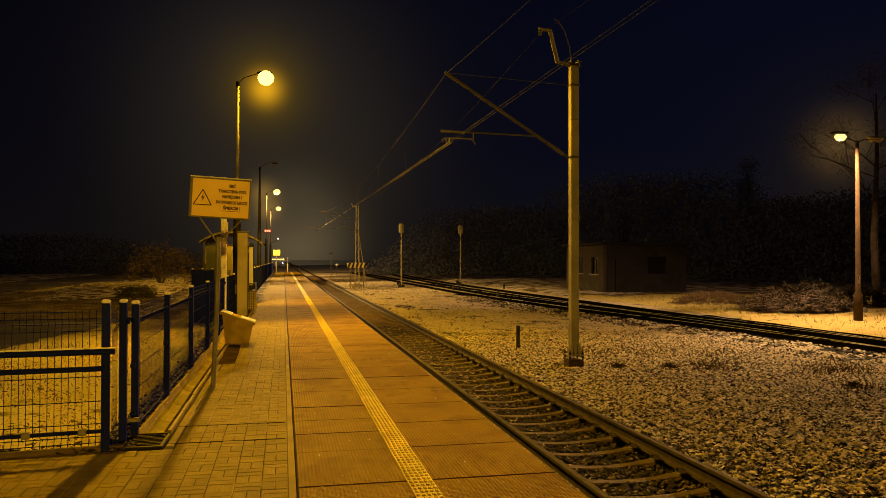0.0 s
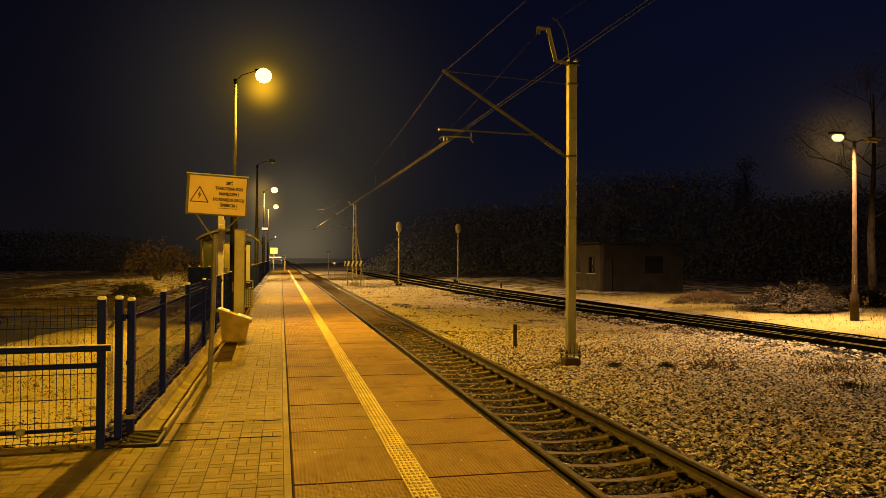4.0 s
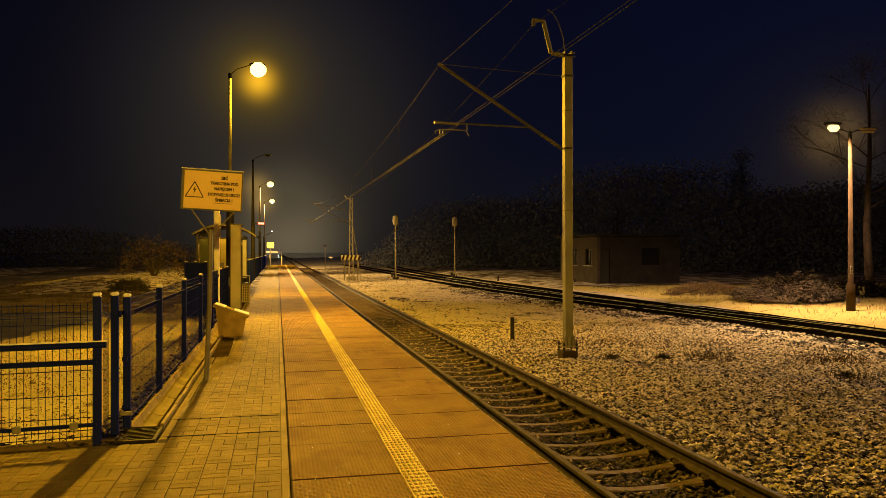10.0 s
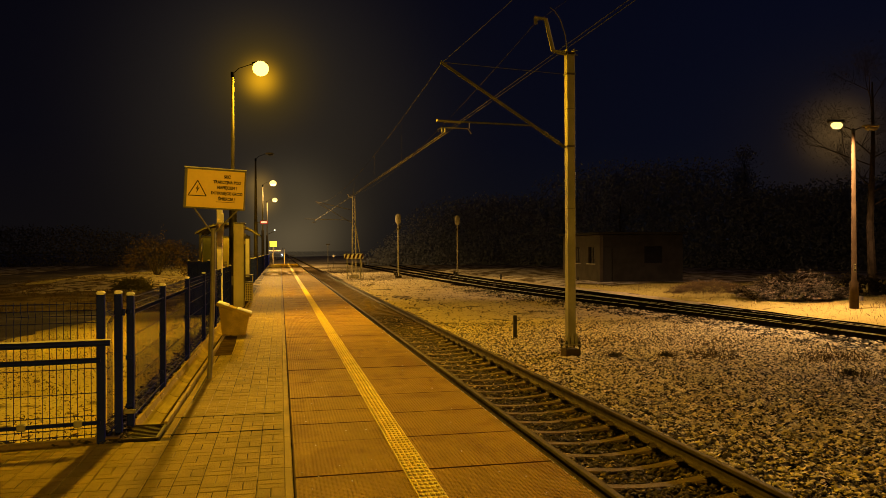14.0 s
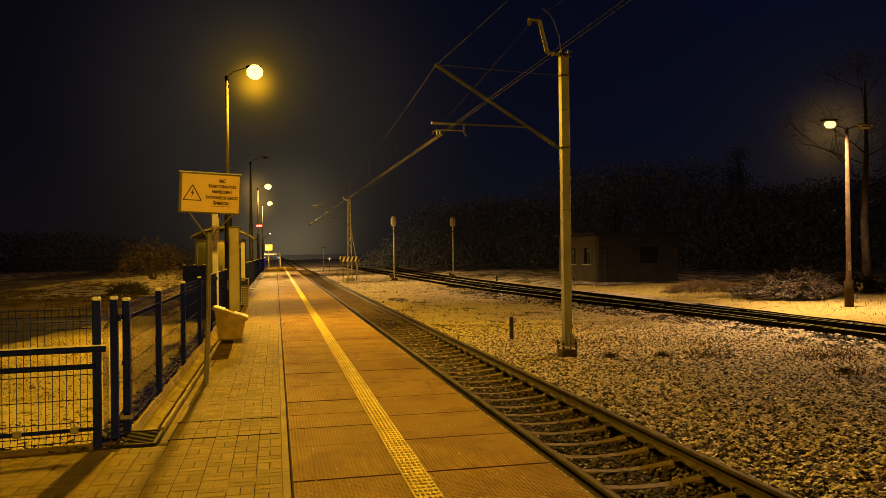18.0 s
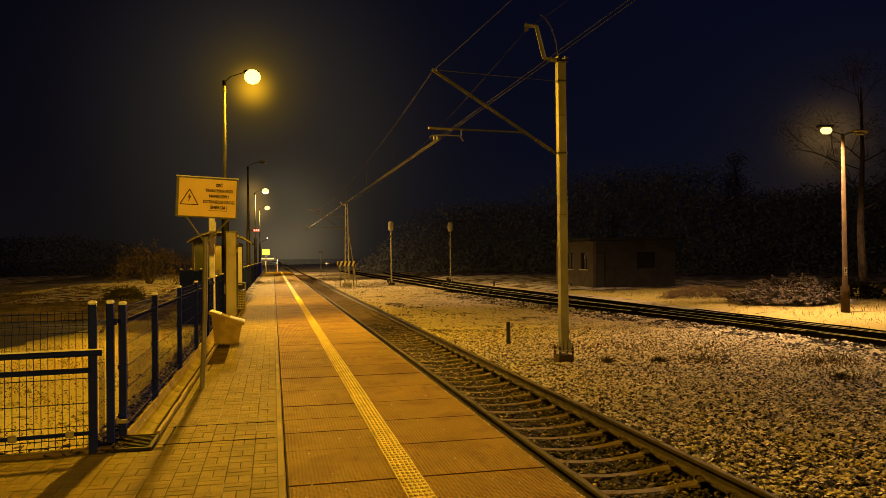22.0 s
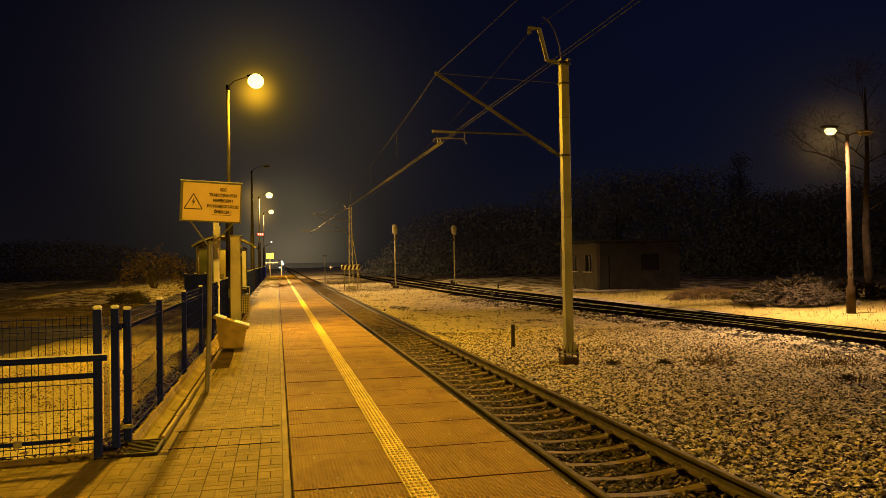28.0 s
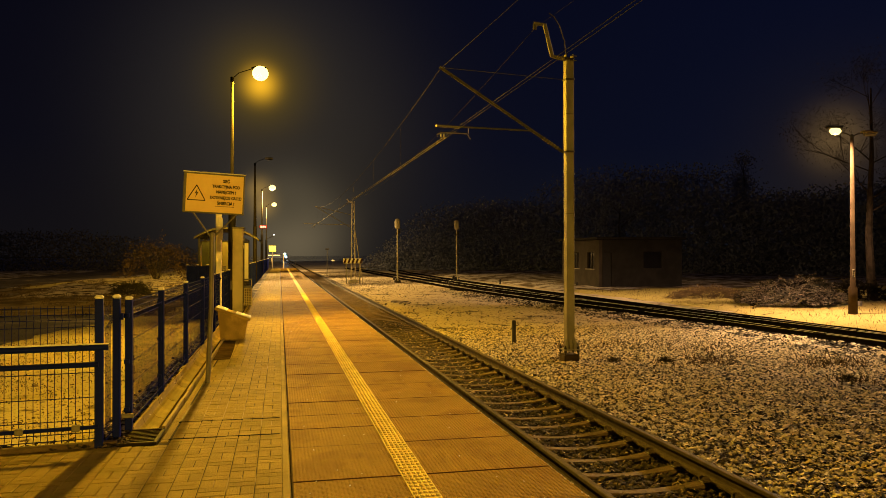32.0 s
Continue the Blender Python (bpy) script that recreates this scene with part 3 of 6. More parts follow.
def patch(name, mat, x0, x1, y0, y1, nx, nyy, lift, label, category):
    """A sheet lying on the ground, with a wavy edge."""
    s = Shape()
    for i in range(nx + 1):
        for j in range(nyy + 1):
            x, y = x0 + (x1 - x0) * i / nx, y0 + (y1 - y0) * j / nyy
            x += 0.25 * math.sin(y * 0.9) + 0.12 * math.sin(y * 2.7) if i == nx else 0
            y += (0.7 * math.sin(x * 0.8) + 0.4 * math.sin(x * 2.3)) if j in (0, nyy) else 0
            s.v.append((x, y, float(ground_height(np.array(x), np.array(y))) + lift))
    for i in range(nx):
        for j in range(nyy):
            a = i * (nyy + 1) + j
            s.f.append((a, a + nyy + 1, a + nyy + 2, a + 1))
    return solid(name, s, mat, label, category, "structure", True)


patch("meadow", M_MEADOW, -60, -3.2, 24.2, 39, 140, 36, 0.03, "dead grass with thin patches of snow", "grass")
rd_s = Shape()
ROAD_Y = np.linspace(8.0, 24.6, 130)
for yv in ROAD_Y:
    right = -4.75 + (yv - 21.9) * 0.165 + 0.10 * math.sin(yv * 1.9) + 0.06 * math.sin(yv * 5.3 + 1) + random.uniform(-0.05, 0.05)
    for k in range(41):
        xv = -60 + (right + 60) * (k / 40) ** 0.5
        yw = yv + (0.25 * math.sin(xv * 0.6) + 0.12 * math.sin(xv * 1.9) if yv in (ROAD_Y[0], ROAD_Y[-1]) else 0)
        rd_s.v.append((xv, yw, float(ground_height(np.array(xv), np.array(yw))) + 0.012))
rd_s.f = [(j * 41 + k, j * 41 + k + 1, j * 41 + k + 42, j * 41 + k + 41) for j in range(129) for k in range(40)]
solid("road", rd_s, M_ASPHALT, "dark asphalt forecourt behind the fence", "road", "structure", True)
patch("meadow", M_MEADOW_DARK, 17.4, 90, 47, 150, 90, 90, 0.06, "dark dead grass beyond the sidings", "grass")
for x0, x1 in ((-320, 1.9), (5.4, 320)):
    patch("far_field", M_FAR_FIELD, x0, x1, 340, 3400, 20, 60, 0.05, "far fields along the line, pale and glossy in place of mist", "field")
    patch("far_field", M_FAR_SNOW, x0, x1, 151.5 if x0 > 0 else 105.5, 339, 20, 30, 0.04, "snowy fields far along the line, paler and glossier in place of mist", "field")
patch("far_field", M_FAR_SNOW, 5.4, 14.5, 113, 150, 10, 20, 0.05, "snowy fields far along the line, paler and glossier in place of mist", "field")
patch("meadow", M_MEADOW_DARK, -90, -12.0, 39.5, 111, 80, 80, 0.03, "dark dead grass across the field", "grass")
patch("snow_bank", M_SNOWBANK, -10.5, -3.3, 33.2, 45.5, 40, 60, 0.06, "low bank of snow with dead grass behind the fence", "snow")
patch("lane", M_ASPHALT, -20.5, -12.8, 30, 110, 16, 110, 0.06, "dark lane crossing the snowy field", "road")

# ---- railway ----
HEAD = [(-0.075, -0.172), (0.075, -0.172), (0.075, -0.160), (0.02, -0.140), (0.011, -0.125), (0.011, -0.05), (0.036, -0.038), (0.036, -0.006),
        (0.028, 0.0), (-0.028, 0.0), (-0.036, -0.006), (-0.036, -0.038), (-0.011, -0.05), (-0.011, -0.125), (-0.02, -0.140), (-0.075, -0.160)]


def rail(name, line, off, ys, z, parent, label="", dark=False):
    s = Shape().sweep(HEAD, [(line(y) + off, y, z) for y in ys])
    me = s.mesh(name, M_SIDING_STEEL if dark else M_RUST)
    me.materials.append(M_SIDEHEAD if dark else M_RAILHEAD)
    for p in me.polygons:
        if p.normal.z > 0.5 and p.center.z > z - 0.01:
            p.material_index = 1
    return part(name, me, None, parent, label)


def sleeper_mesh():
    """Concrete sleeper, low in the middle and high under the rails."""
    s = Shape()
    top = [(-1.25, 0.0), (-1.0, 0.013), (-0.62, 0.013), (-0.42, -0.010), (-0.2, -0.028), (0.0, -0.033), (0.2, -0.028), (0.42, -0.010), (0.62, 0.013), (1.0, 0.013), (1.25, 0.0)]
    for x, z in top:
        w = 0.098 if abs(x) > 0.5 else 0.085
        s.v += [(x, -w - 0.03, -0.18), (x, -w, z - 0.02), (x, -w + 0.02, z), (x, w - 0.02, z), (x, w, z - 0.02), (x, w + 0.03, -0.18)]
    for i in range(len(top) - 1):
        for j in range(5):
            a = i * 6 + j
            s.f.append((a, a + 6, a + 7, a + 1))
    s.f += [tuple(range(6)), tuple(reversed(range(60, 66)))]
    return s.mesh("sleeper", M_SLEEPER)


def clip_mesh():
    """A spring clip: two coiled loops beside a bolt on a shoulder plate."""
    s = Shape()
    s.box(0, 0, 0.012, 0.10, 0.13, 0.024, 0.008)
    for k in (-1, 1):
        s.tube([(0.045 * math.cos(a * 0.7), k * 0.040 + 0.004 * a, 0.058 + 0.034 * math.sin(a * 0.7)) for a in range(9)], 0.014, 6)
        s.tube([(-0.035, k * 0.04, 0.045), (0.04, k * 0.04, 0.05)], [0.030, 0.024], 8)
    s.tube([(0, 0, 0.02), (0, 0, 0.10)], [0.024, 0.020], 6)
    s.tube([(0, 0, 0.062), (0, 0, 0.088)], [0.034, 0.034], 6)
    s.v = [(x * 0.8, y * 0.8, z * 0.72) for x, y, z in s.v]
    return s.mesh("rail_clip", M_CLIP)


RAIL_Z, SEAT_Z = -0.55, -0.735
track = thing("railway_track", 0, 0, 0, 0, "rusty railway track on concrete sleepers in ballast", "railway track")
rail("rail", MAIN, -0.7535, ys_main, RAIL_Z, track, "rusty steel rail with worn head")
rail("rail", MAIN, 0.7535, ys_main, RAIL_Z, track, "rusty steel rail with worn head")
SLEEP, CLIP = sleeper_mesh(), clip_mesh()
y = 7.2 - 0.597 * 18
while y < 112:
    sl = part("sleeper", SLEEP, None, track)
    sl.location = (MAIN(y), y, SEAT_Z)
    sl.rotation_euler = (0, 0, random.uniform(-0.006, 0.006))
    if y < 34:
        for off in (-0.7535, 0.7535):
            for s in (-1, 1):
                c = part("rail_clip", CLIP, None, sl)
                c.location = (off + s * 0.115, 0, 0.01)
                c.rotation_euler = (0, 0, 0 if s > 0 else math.pi)
    y += 0.597

TIE = Shape().box(0, 0, 0, 2.5, 0.24, 0.07, 0.008).mesh("tie", material("near_black_timber", (0.0055, 0.0045, 0.0035), 0.9, scale=5, vary=0.4, shine=0.0))
for line, nm in ((SIDE_A, "curved siding track joining at a turnout"), (SIDE_B, "siding track with rusty rails on dark ties")):
    sd = thing("siding_track", 0, 0, 0, 0, nm, "railway track", "sidings")
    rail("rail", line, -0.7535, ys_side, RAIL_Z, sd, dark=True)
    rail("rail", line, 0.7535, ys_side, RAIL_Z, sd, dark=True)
    # snow strips that also paint the bright glint along the rail heads
    for off in (-0.7535, 0.7535):
        caps, yy = Shape(), 9.0
        while yy < 60:
            n = random.uniform(4.0, 14.0)
            k = max(2, int(n / 0.8))
            caps.sweep([(-0.014, -0.003), (0.014, -0.003), (0.008, 0.005), (-0.008, 0.006)], [(line(yy + n * i / k) + off, yy + n * i / k, RAIL_Z) for i in range(k + 1)])
            yy += n + random.choice((0.02, 0.1, 0.5))
        part("snow_ridge", caps, M_CAP_SNOW, sd, "pale strips on the rail head, for thin snow and its bright glint", kind="stuff")
    yy = 6.0
    while yy < 52:
        o = part("tie", TIE, None, sd)
        o.location = (line(yy), yy, -0.735)
        o.rotation_euler = (0, 0, random.uniform(-0.01, 0.01))
        yy += 0.62

# ---- platform ----
EDGE, SEAM, END = 2.135, 0.103, 103.2
core = Shape()
core.box((EDGE + SEAM) / 2 - 0.04, 36.5, -0.341, EDGE - SEAM - 0.12, 133, 0.62)
solid("platform_base", core, M_JOINT, "dark concrete core of the railway platform", "platform", "structure")
bedding = Shape().box((SEAM - 1.06) / 2 - 0.04, 36.5, -0.4375, SEAM + 0.98, 133, 0.86)
bedding.box(-1.31, 67, -0.4375, 0.5, 72, 0.86).box(-5.23, -11.5, -0.4375, 7.3, 37.3, 0.86)
solid("paving_bed", bedding, M_JOINT_SNOW, "sand bed and joints under the block paving", "platform", "structure")
platform = thing("platform", 0, 0, 0, 0, "railway platform of red-brown slabs and grey block paving", "platform", kind="structure")


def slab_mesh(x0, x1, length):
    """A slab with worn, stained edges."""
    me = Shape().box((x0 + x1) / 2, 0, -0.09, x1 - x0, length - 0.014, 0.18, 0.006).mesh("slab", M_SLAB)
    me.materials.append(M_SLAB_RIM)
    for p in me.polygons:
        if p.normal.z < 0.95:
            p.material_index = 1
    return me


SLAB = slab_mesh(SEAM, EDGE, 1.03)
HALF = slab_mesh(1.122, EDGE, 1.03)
y = 5.70 - 0.515 - 1.03 * 33
while y + 0.5 < END:
    cut = 6.8 < y < 8.5
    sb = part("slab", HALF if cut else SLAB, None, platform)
    sb.location = (0, y, random.uniform(-0.001, 0.003))
    y += 1.03
# a relaid trench crosses the inner half of two slabs
for y0, y1 in ((6.725, 7.44), (7.44, 8.06), (8.06, 8.785)):
    o = part("slab", slab_mesh(SEAM, 1.122, y1 - y0), None, platform)
    o.location = (0, (y0 + y1) / 2, random.uniform(-0.003, 0.001))
    o.rotation_euler = (0, 0, random.uniform(-0.004, 0.004))
# crumbs of snow along the platform's edge
crumb_y = rng.uniform(3.5, 60, 900)
crumbs = rng.uniform(EDGE - 0.025, EDGE - 0.006, 900)
scatter("snow_crumbs", M_CAP_SNOW, crumbs, crumb_y, np.full(900, 0.003), 0.0045, "crumbs of snow along the platform edge", "snow", flat=0.7)
# kerb between slabs and paving
kb = Shape()
kb.box(0.058, 0, -0.062, 0.058, 0.997, 0.12, 0.004)
KERB = kb.mesh("kerb", M_KERB)
for i in range(132):
    o = part("kerb", KERB, None, platform)
    o.location = (0, -28.5 + i, random.uniform(-0.003, 0.0))
# tactile strip
tl = Shape()
tl.box(1.022, 0, 0.003, 0.198, 0.397, 0.006, 0.002)
studs = Shape()
for i in range(5):
    for j in range(5):
        sx, sy = 1.022 + (i - 2) * 0.038, -0.16 + j * 0.08
        studs.v += [(sx + r * math.cos(a * math.pi / 3), sy + r * math.sin(a * math.pi / 3), zz) for r, zz in ((0.0155, 0.006), (0.0135, 0.0165)) for a in range(6)]
        b = len(studs.v) - 12
        studs.f += [(b + a, b + (a + 1) % 6, b + 6 + (a + 1) % 6, b + 6 + a) for a in range(6)] + [tuple(b + 6 + a for a in range(6))]
near_tile = Shape()
near_tile.add(tl.v, tl.f)
near_tile.add(studs.v, studs.f)
NEAR, FAR = near_tile.mesh("tactile_tile", M_TACTILE), tl.mesh("tactile_tile", M_TACTILE)
NEAR.materials.append(M_TACTILE_BASE)
for p in NEAR.polygons:
    if p.index >= len(tl.f):
        p.material_index = 0
i = 0
while -28.6 + 0.4 * i < END:
    yy = -28.6 + 0.4 * i
    o = part("tactile_tile", NEAR if 0 < yy < 34 else FAR, None, platform)
    o.location = (random.uniform(-0.002, 0.002), yy, 0.001)
    i += 1

# block paving in a basket weave; the nearest blocks are pieces of their own
blk = [Shape().box(0, 0, -0.03, 0.0935, 0.1935, 0.06, 0.004).mesh("paver", M_PAVER),
       Shape().box(0, 0, -0.03, 0.1935, 0.0935, 0.06, 0.004).mesh("paver", M_PAVER)]
rest = Shape()
count = 0


def paver(x, y, across):
    global count
    z = random.uniform(-0.003, 0.001)
    if count < 300 and 5.0 < y < 9.4 and x > -1.3:
        o = part("paver", blk[across], None, platform)
        o.location = (x, y, z)
        count += 1
        return
    w, d = (0.0935, 0.1935) if not across else (0.1935, 0.0935)
    b = len(rest.v)
    c = 0.004
    for q, zz in ((0, -0.05), (0, -c), (c, 0)):
        rest.v += [(x - w + q + w / 2, y - d / 2 + q, z + zz), (x + w / 2 - q, y - d / 2 + q, z + zz), (x + w / 2 - q, y + d / 2 - q, z + zz), (x - w / 2 + q, y + d / 2 - q, z + zz)]
    for r in (0, 4):
        rest.f += [(b + r + a, b + r + (a + 1) % 4, b + r + 4 + (a + 1) % 4, b + r + 4 + a) for a in range(4)]
    rest.f.append((b + 8, b + 9, b + 10, b + 11))


row = 0
while -28.4 + 0.2 * row < END - 0.2:
    yc = -28.4 + 0.2 * row
    cols = 5 if yc > 7.15 else 14
    for col in range(cols):
        xc = 0.030 - 0.1 - 0.2 * col
        if (row + col) % 2:
            paver(xc - 0.05, yc, 0), paver(xc + 0.05, yc, 0)
        else:
            paver(xc, yc - 0.05, 1), paver(xc, yc + 0.05, 1)
    row += 1
part("paving", rest, M_PAVER_FAR, platform, "grey concrete block paving in basket weave", kind="stuff")

eb = Shape().box(-1.02, 0, -0.055, 0.06, 0.99, 0.12, 0.005).mesh("edging", M_PAVER)
for i in range(95):
    o = part("edging", eb, None, platform)
    o.location = (0, 7.7 + i, random.uniform(-0.004, 0.0))

for yy in (7.30, 8.03):
    part("edging", Shape().box(-0.52, yy, -0.02, 1.06, 0.018, 0.046, 0.004), M_JOINT, platform)

# drain: grate, half-round gutter along the fence
gut = Shape()
prof = []
for a in range(9):
    t = math.pi * a / 8
    prof.append((-0.125 * math.cos(t), 0.02 - 0.115 * math.sin(t)))
outer = [(-0.16, 0.03), (-0.13, 0.034)] + prof[1:-1] + [(0.13, 0.034), (0.16, 0.03), (0.16, -0.16), (-0.16, -0.16)]
gut.sweep(list(reversed(outer)), [(0, -0.245, 0), (0, 0.245, 0)])
GUT = gut.mesh("gutter_piece", M_GUTTER)
gutter = thing("gutter", -1.235, 7.95, 0.004, 0, "sand-coloured concrete half-round gutter along the fence", "gutter")
for i in range(30):
    o = part("gutter_piece", GUT, None, gutter)
    o.location = (random.uniform(-0.003, 0.003), 0.5 * i, random.uniform(-0.003, 0.003))
# shade on the channel's right wall, laid in as a dark strip
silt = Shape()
shade_y = np.arange(7.72, 22.3, 0.08)
for yv in shade_y:
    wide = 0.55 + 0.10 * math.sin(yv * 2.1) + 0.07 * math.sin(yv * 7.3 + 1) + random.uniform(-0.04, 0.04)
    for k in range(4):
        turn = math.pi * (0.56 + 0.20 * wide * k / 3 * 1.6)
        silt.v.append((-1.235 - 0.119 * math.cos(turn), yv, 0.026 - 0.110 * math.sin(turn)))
silt.f = [(4 * i + k, 4 * i + k + 1, 4 * i + k + 5, 4 * i + k + 4) for i in range(len(shade_y) - 1) for k in range(3)]
solid("gutter_silt", silt, M_SHADE_PAINT, "dark strip painted for shade along the gutter's right wall", "silt", "stuff", True)
grate = thing("drain_grate", -1.32, 7.42, 0.0, 0, "dark cast-iron drain grate in the paving", "grate")
gf = Shape()
gf.box(0, -0.27, 0.005, 0.46, 0.03, 0.03, 0.004).box(0, 0.27, 0.005, 0.46, 0.03, 0.03, 0.004)
gf.box(-0.23, 0, 0.005, 0.03, 0.56, 0.03, 0.004).box(0.23, 0, 0.005, 0.03, 0.56, 0.03, 0.004)
part("frame", gf, M_GRATE, grate)
for i in range(9):
    part("bar", Shape().box(0, -0.22 + i * 0.055, 0.003, 0.44, 0.018, 0.02, 0.003), M_GRATE, grate)
part("pit", Shape().box(0, 0, -0.012, 0.46, 0.56, 0.01), M_JOINT, grate)

gate_t = rng.uniform(0, 1, 420)
scatter("gate_litter", M_TRACKBED, -1.62 - 1.9 * gate_t, 7.13 + 0.24 * gate_t + rng.normal(0, 0.035, 420), np.abs(rng.normal(-0.005, 0.012, 420)), 0.016, "dark earth and dead leaves lying under the gate", "dirt")
clod_x, clod_y = -1.9 - 4.2 * rng.uniform(0, 1, 520), 7.6 + 9.0 * rng.uniform(0, 1, 520) ** 1.2
scatter("snow_clods", M_MEADOW, clod_x, clod_y, ground_height(clod_x, clod_y), 0.030, "flat clods of dead grass in the trodden snow", "grass", flat=0.25)
scatter("dirt_heap", M_STONE_DARK, rng.normal(-1.47, 0.06, 160), rng.normal(7.28, 0.10, 160), np.abs(rng.normal(0.0, 0.012, 160)), 0.018, "crumbs of earth and stones beside the grate", "dirt")

# ---- fence ----
def post_thing_parts(parent, x, y, h, w=0.066, name="post", cap=True):
    p = part(name, Shape().box(x, y, h / 2 - 0.03, w, w, h + 0.06, 0.006), M_NAVY, parent)
    if cap:
        c = Shape().box(x, y, h + 0.016, w * 1.08, w * 1.08, 0.034, 0.014)
        o = part("snow_cap", c, M_CAP_SNOW, p, "thin cap of snow")
    return p


def mesh_panel(length, h, step=0.055, fold=True, r=0.003, across=None):
    """A welded wire panel with two folded ridges, along +y from the origin."""
    s = Shape()
    zs = [0.03, 0.08, 0.13, 0.2, 0.4, 0.62, 0.84, h - 0.17, h - 0.11, h - 0.06, h]
    off = {0.08: 0.035, h - 0.11: 0.035} if fold else {}
    n = int(length / step)
    for i in range(n + 1):
        yy = i * length / n
        prev = None
        for z in (0.0, 0.03, 0.08, 0.13, h - 0.17, h - 0.11, h - 0.06, h + 0.02):
            q = (off.get(z, 0.0), yy, z)
            if prev:
                s.tube([prev, q], r, 4, False)
            prev = q
    for z in zs:
        s.tube([(off.get(z, 0.0), 0, z), (off.get(z, 0.0), length, z)], across or r * 1.25, 4, False)
    return s.mesh("wire_panel", M_NAVY)


FENCE_X, FH = -1.41, 1.27
fence = thing("fence", FENCE_X, 7.57, 0, 0, "navy blue welded wire fence with snow-capped posts", "fence")
PANEL = mesh_panel(2.43, 1.22, 0.05, True, 0.0026, 0.0046)
POSTS = (0.13, 2.15, 4.63, 7.20, 9.70, 12.25, 14.9)
for i, py in enumerate(POSTS):
    pst = post_thing_parts(fence, 0, py, FH)
    for z in (0.22, 0.68, 1.12):
        part("clamp", Shape().box(-0.012, py - 0.045, z, 0.05, 0.034, 0.045, 0.006), M_NAVY, pst)
    if i < 6:
        o = part("wire_panel", PANEL, None, fence)
        o.location, o.scale = (-0.02, py + 0.01, 0.02), (1, (POSTS[i + 1] - py - 0.02) / 2.43, 1)
far_fence = thing("fence", FENCE_X, 33.4, 0, 0.0, "navy blue wire fence running to the platform's end", "fence")
FARP = mesh_panel(2.48, 1.25, 0.10, False, 0.006)
for i in range(28):
    post_thing_parts(far_fence, 0, 2.5 * i, 1.3)
    if i < 27:
        o = part("wire_panel", FARP, None, far_fence)
        o.location = (-0.02, 2.5 * i + 0.01, 0.02)
side_fence = thing("fence", -1.5, 22.4, 0, 90, "navy blue wire fence panel turning away from the platform", "fence")
SP = mesh_panel(1.1, 1.36, 0.014, True, 0.0042)
for i in range(3):
    post_thing_parts(side_fence, 0, 0.50 + 0.27 * i, 1.42)
part("panel", Shape().box(0.012, 0.77, 0.615, 0.006, 0.56, 1.55), M_NAVY, side_fence, "solid navy sheet")
o = part("wire_panel", SP, None, side_fence)
o.location = (0, 0.0, 0.02)

# gate and guard rail across the way off the platform
gate = thing("gate", -1.56, 7.16, 0, 90 + 7, "navy blue wire gate with snowy guard rail", "gate")
post_thing_parts(gate, 0, 0, 1.31, 0.07)
post_thing_parts(gate, 0, 1.9, 1.31, 0.07)
GP = mesh_panel(1.84, 1.20, 0.055, True, 0.0038)
o = part("wire_panel", GP, None, gate)
o.location = (0.06, 0.03, 0.03)
top = part("guard_rail", Shape().tube([(-0.055, -0.08, 0.885), (-0.055, 1.95, 0.885)], 0.028, 12), M_NAVY, gate)
sn = Shape()
for i in range(40):
    yy = -0.08 + i * 2.03 / 40
    sn.box(-0.055, yy + 0.025, 0.915 + random.uniform(-0.002, 0.003), 0.024 + random.uniform(-0.006, 0.006), 0.058, 0.014, 0.005)
part("snow_ridge", sn, M_CAP_SNOW, top, "ridge of snow")
part("guard_rail", Shape().tube([(-0.055, 0, 0.735), (-0.055, 1.95, 0.735)], 0.024, 12), M_NAVY, gate)
low = part("guard_rail", Shape().tube([(-0.055, 0, 0.185), (-0.055, 1.95, 0.185)], 0.018, 10), M_NAVY, gate)
for yy in (0.18, 0.62):
    part("clamp", Shape().box(-0.05, yy, 0.185, 0.06, 0.07, 0.055, 0.008), M_GALV, low)
kr = Shape().box(0.02, 1.0, 0.0, 0.08, 2.3, 0.075, 0.008)
# darker concrete than other kerbs: the gate's shade is put into its colour
part("kerb", kr, M_SLEEPER, gate)
latch = thing("gate_post", -1.465, 7.42, 0, 0, "pair of navy blue gate posts with snow caps", "gate post")
post_thing_parts(latch, 0, 0, 1.30, 0.064)
part("latch", Shape().box(0.06, 0.09, 0.19, 0.15, 0.03, 0.04, 0.006), M_GALV, latch)
part("hinge", Shape().tube([(0.045, 0, 1.10), (0.045, 0, 1.16)], 0.014, 8), M_NAVY, latch)
wp = mesh_panel(0.2, 1.2, 0.04, True, 0.0022)
o = part("wire_panel", wp, None, latch)
o.location = (-0.05, -0.22, 0.02)

# ---- warning sign ----
sign = thing("warning_sign", -0.93, 10.46, 0, 0, "yellow high-voltage warning board on a leaning thin post", "sign")
post_s = Shape().tube([(0.0, 0, -0.02), (0.045, 0.0, 1.0), (0.06, 0, 2.0)], 0.032, 10)
part("post", post_s, M_GALV, sign, "thin grey steel post")
lean = Matrix.Translation((0.085, -0.04, 2.52)) @ Matrix.Rotation(radians(2.6), 4, "Y") @ Matrix.Rotation(radians(6), 4, "Z") @ Matrix.Scale(0.91, 4)
part("board", Shape().box(0, 0, 0, 0.865, 0.05, 0.59, 0.008, lean), M_SIGNEDGE, sign, "grey-edged board")
face = part("face", Shape().box(0.008, -0.028, -0.002, 0.80, 0.006, 0.545, 0.0, lean), M_SIGN, sign, "yellow printed face")
sv = Shape()
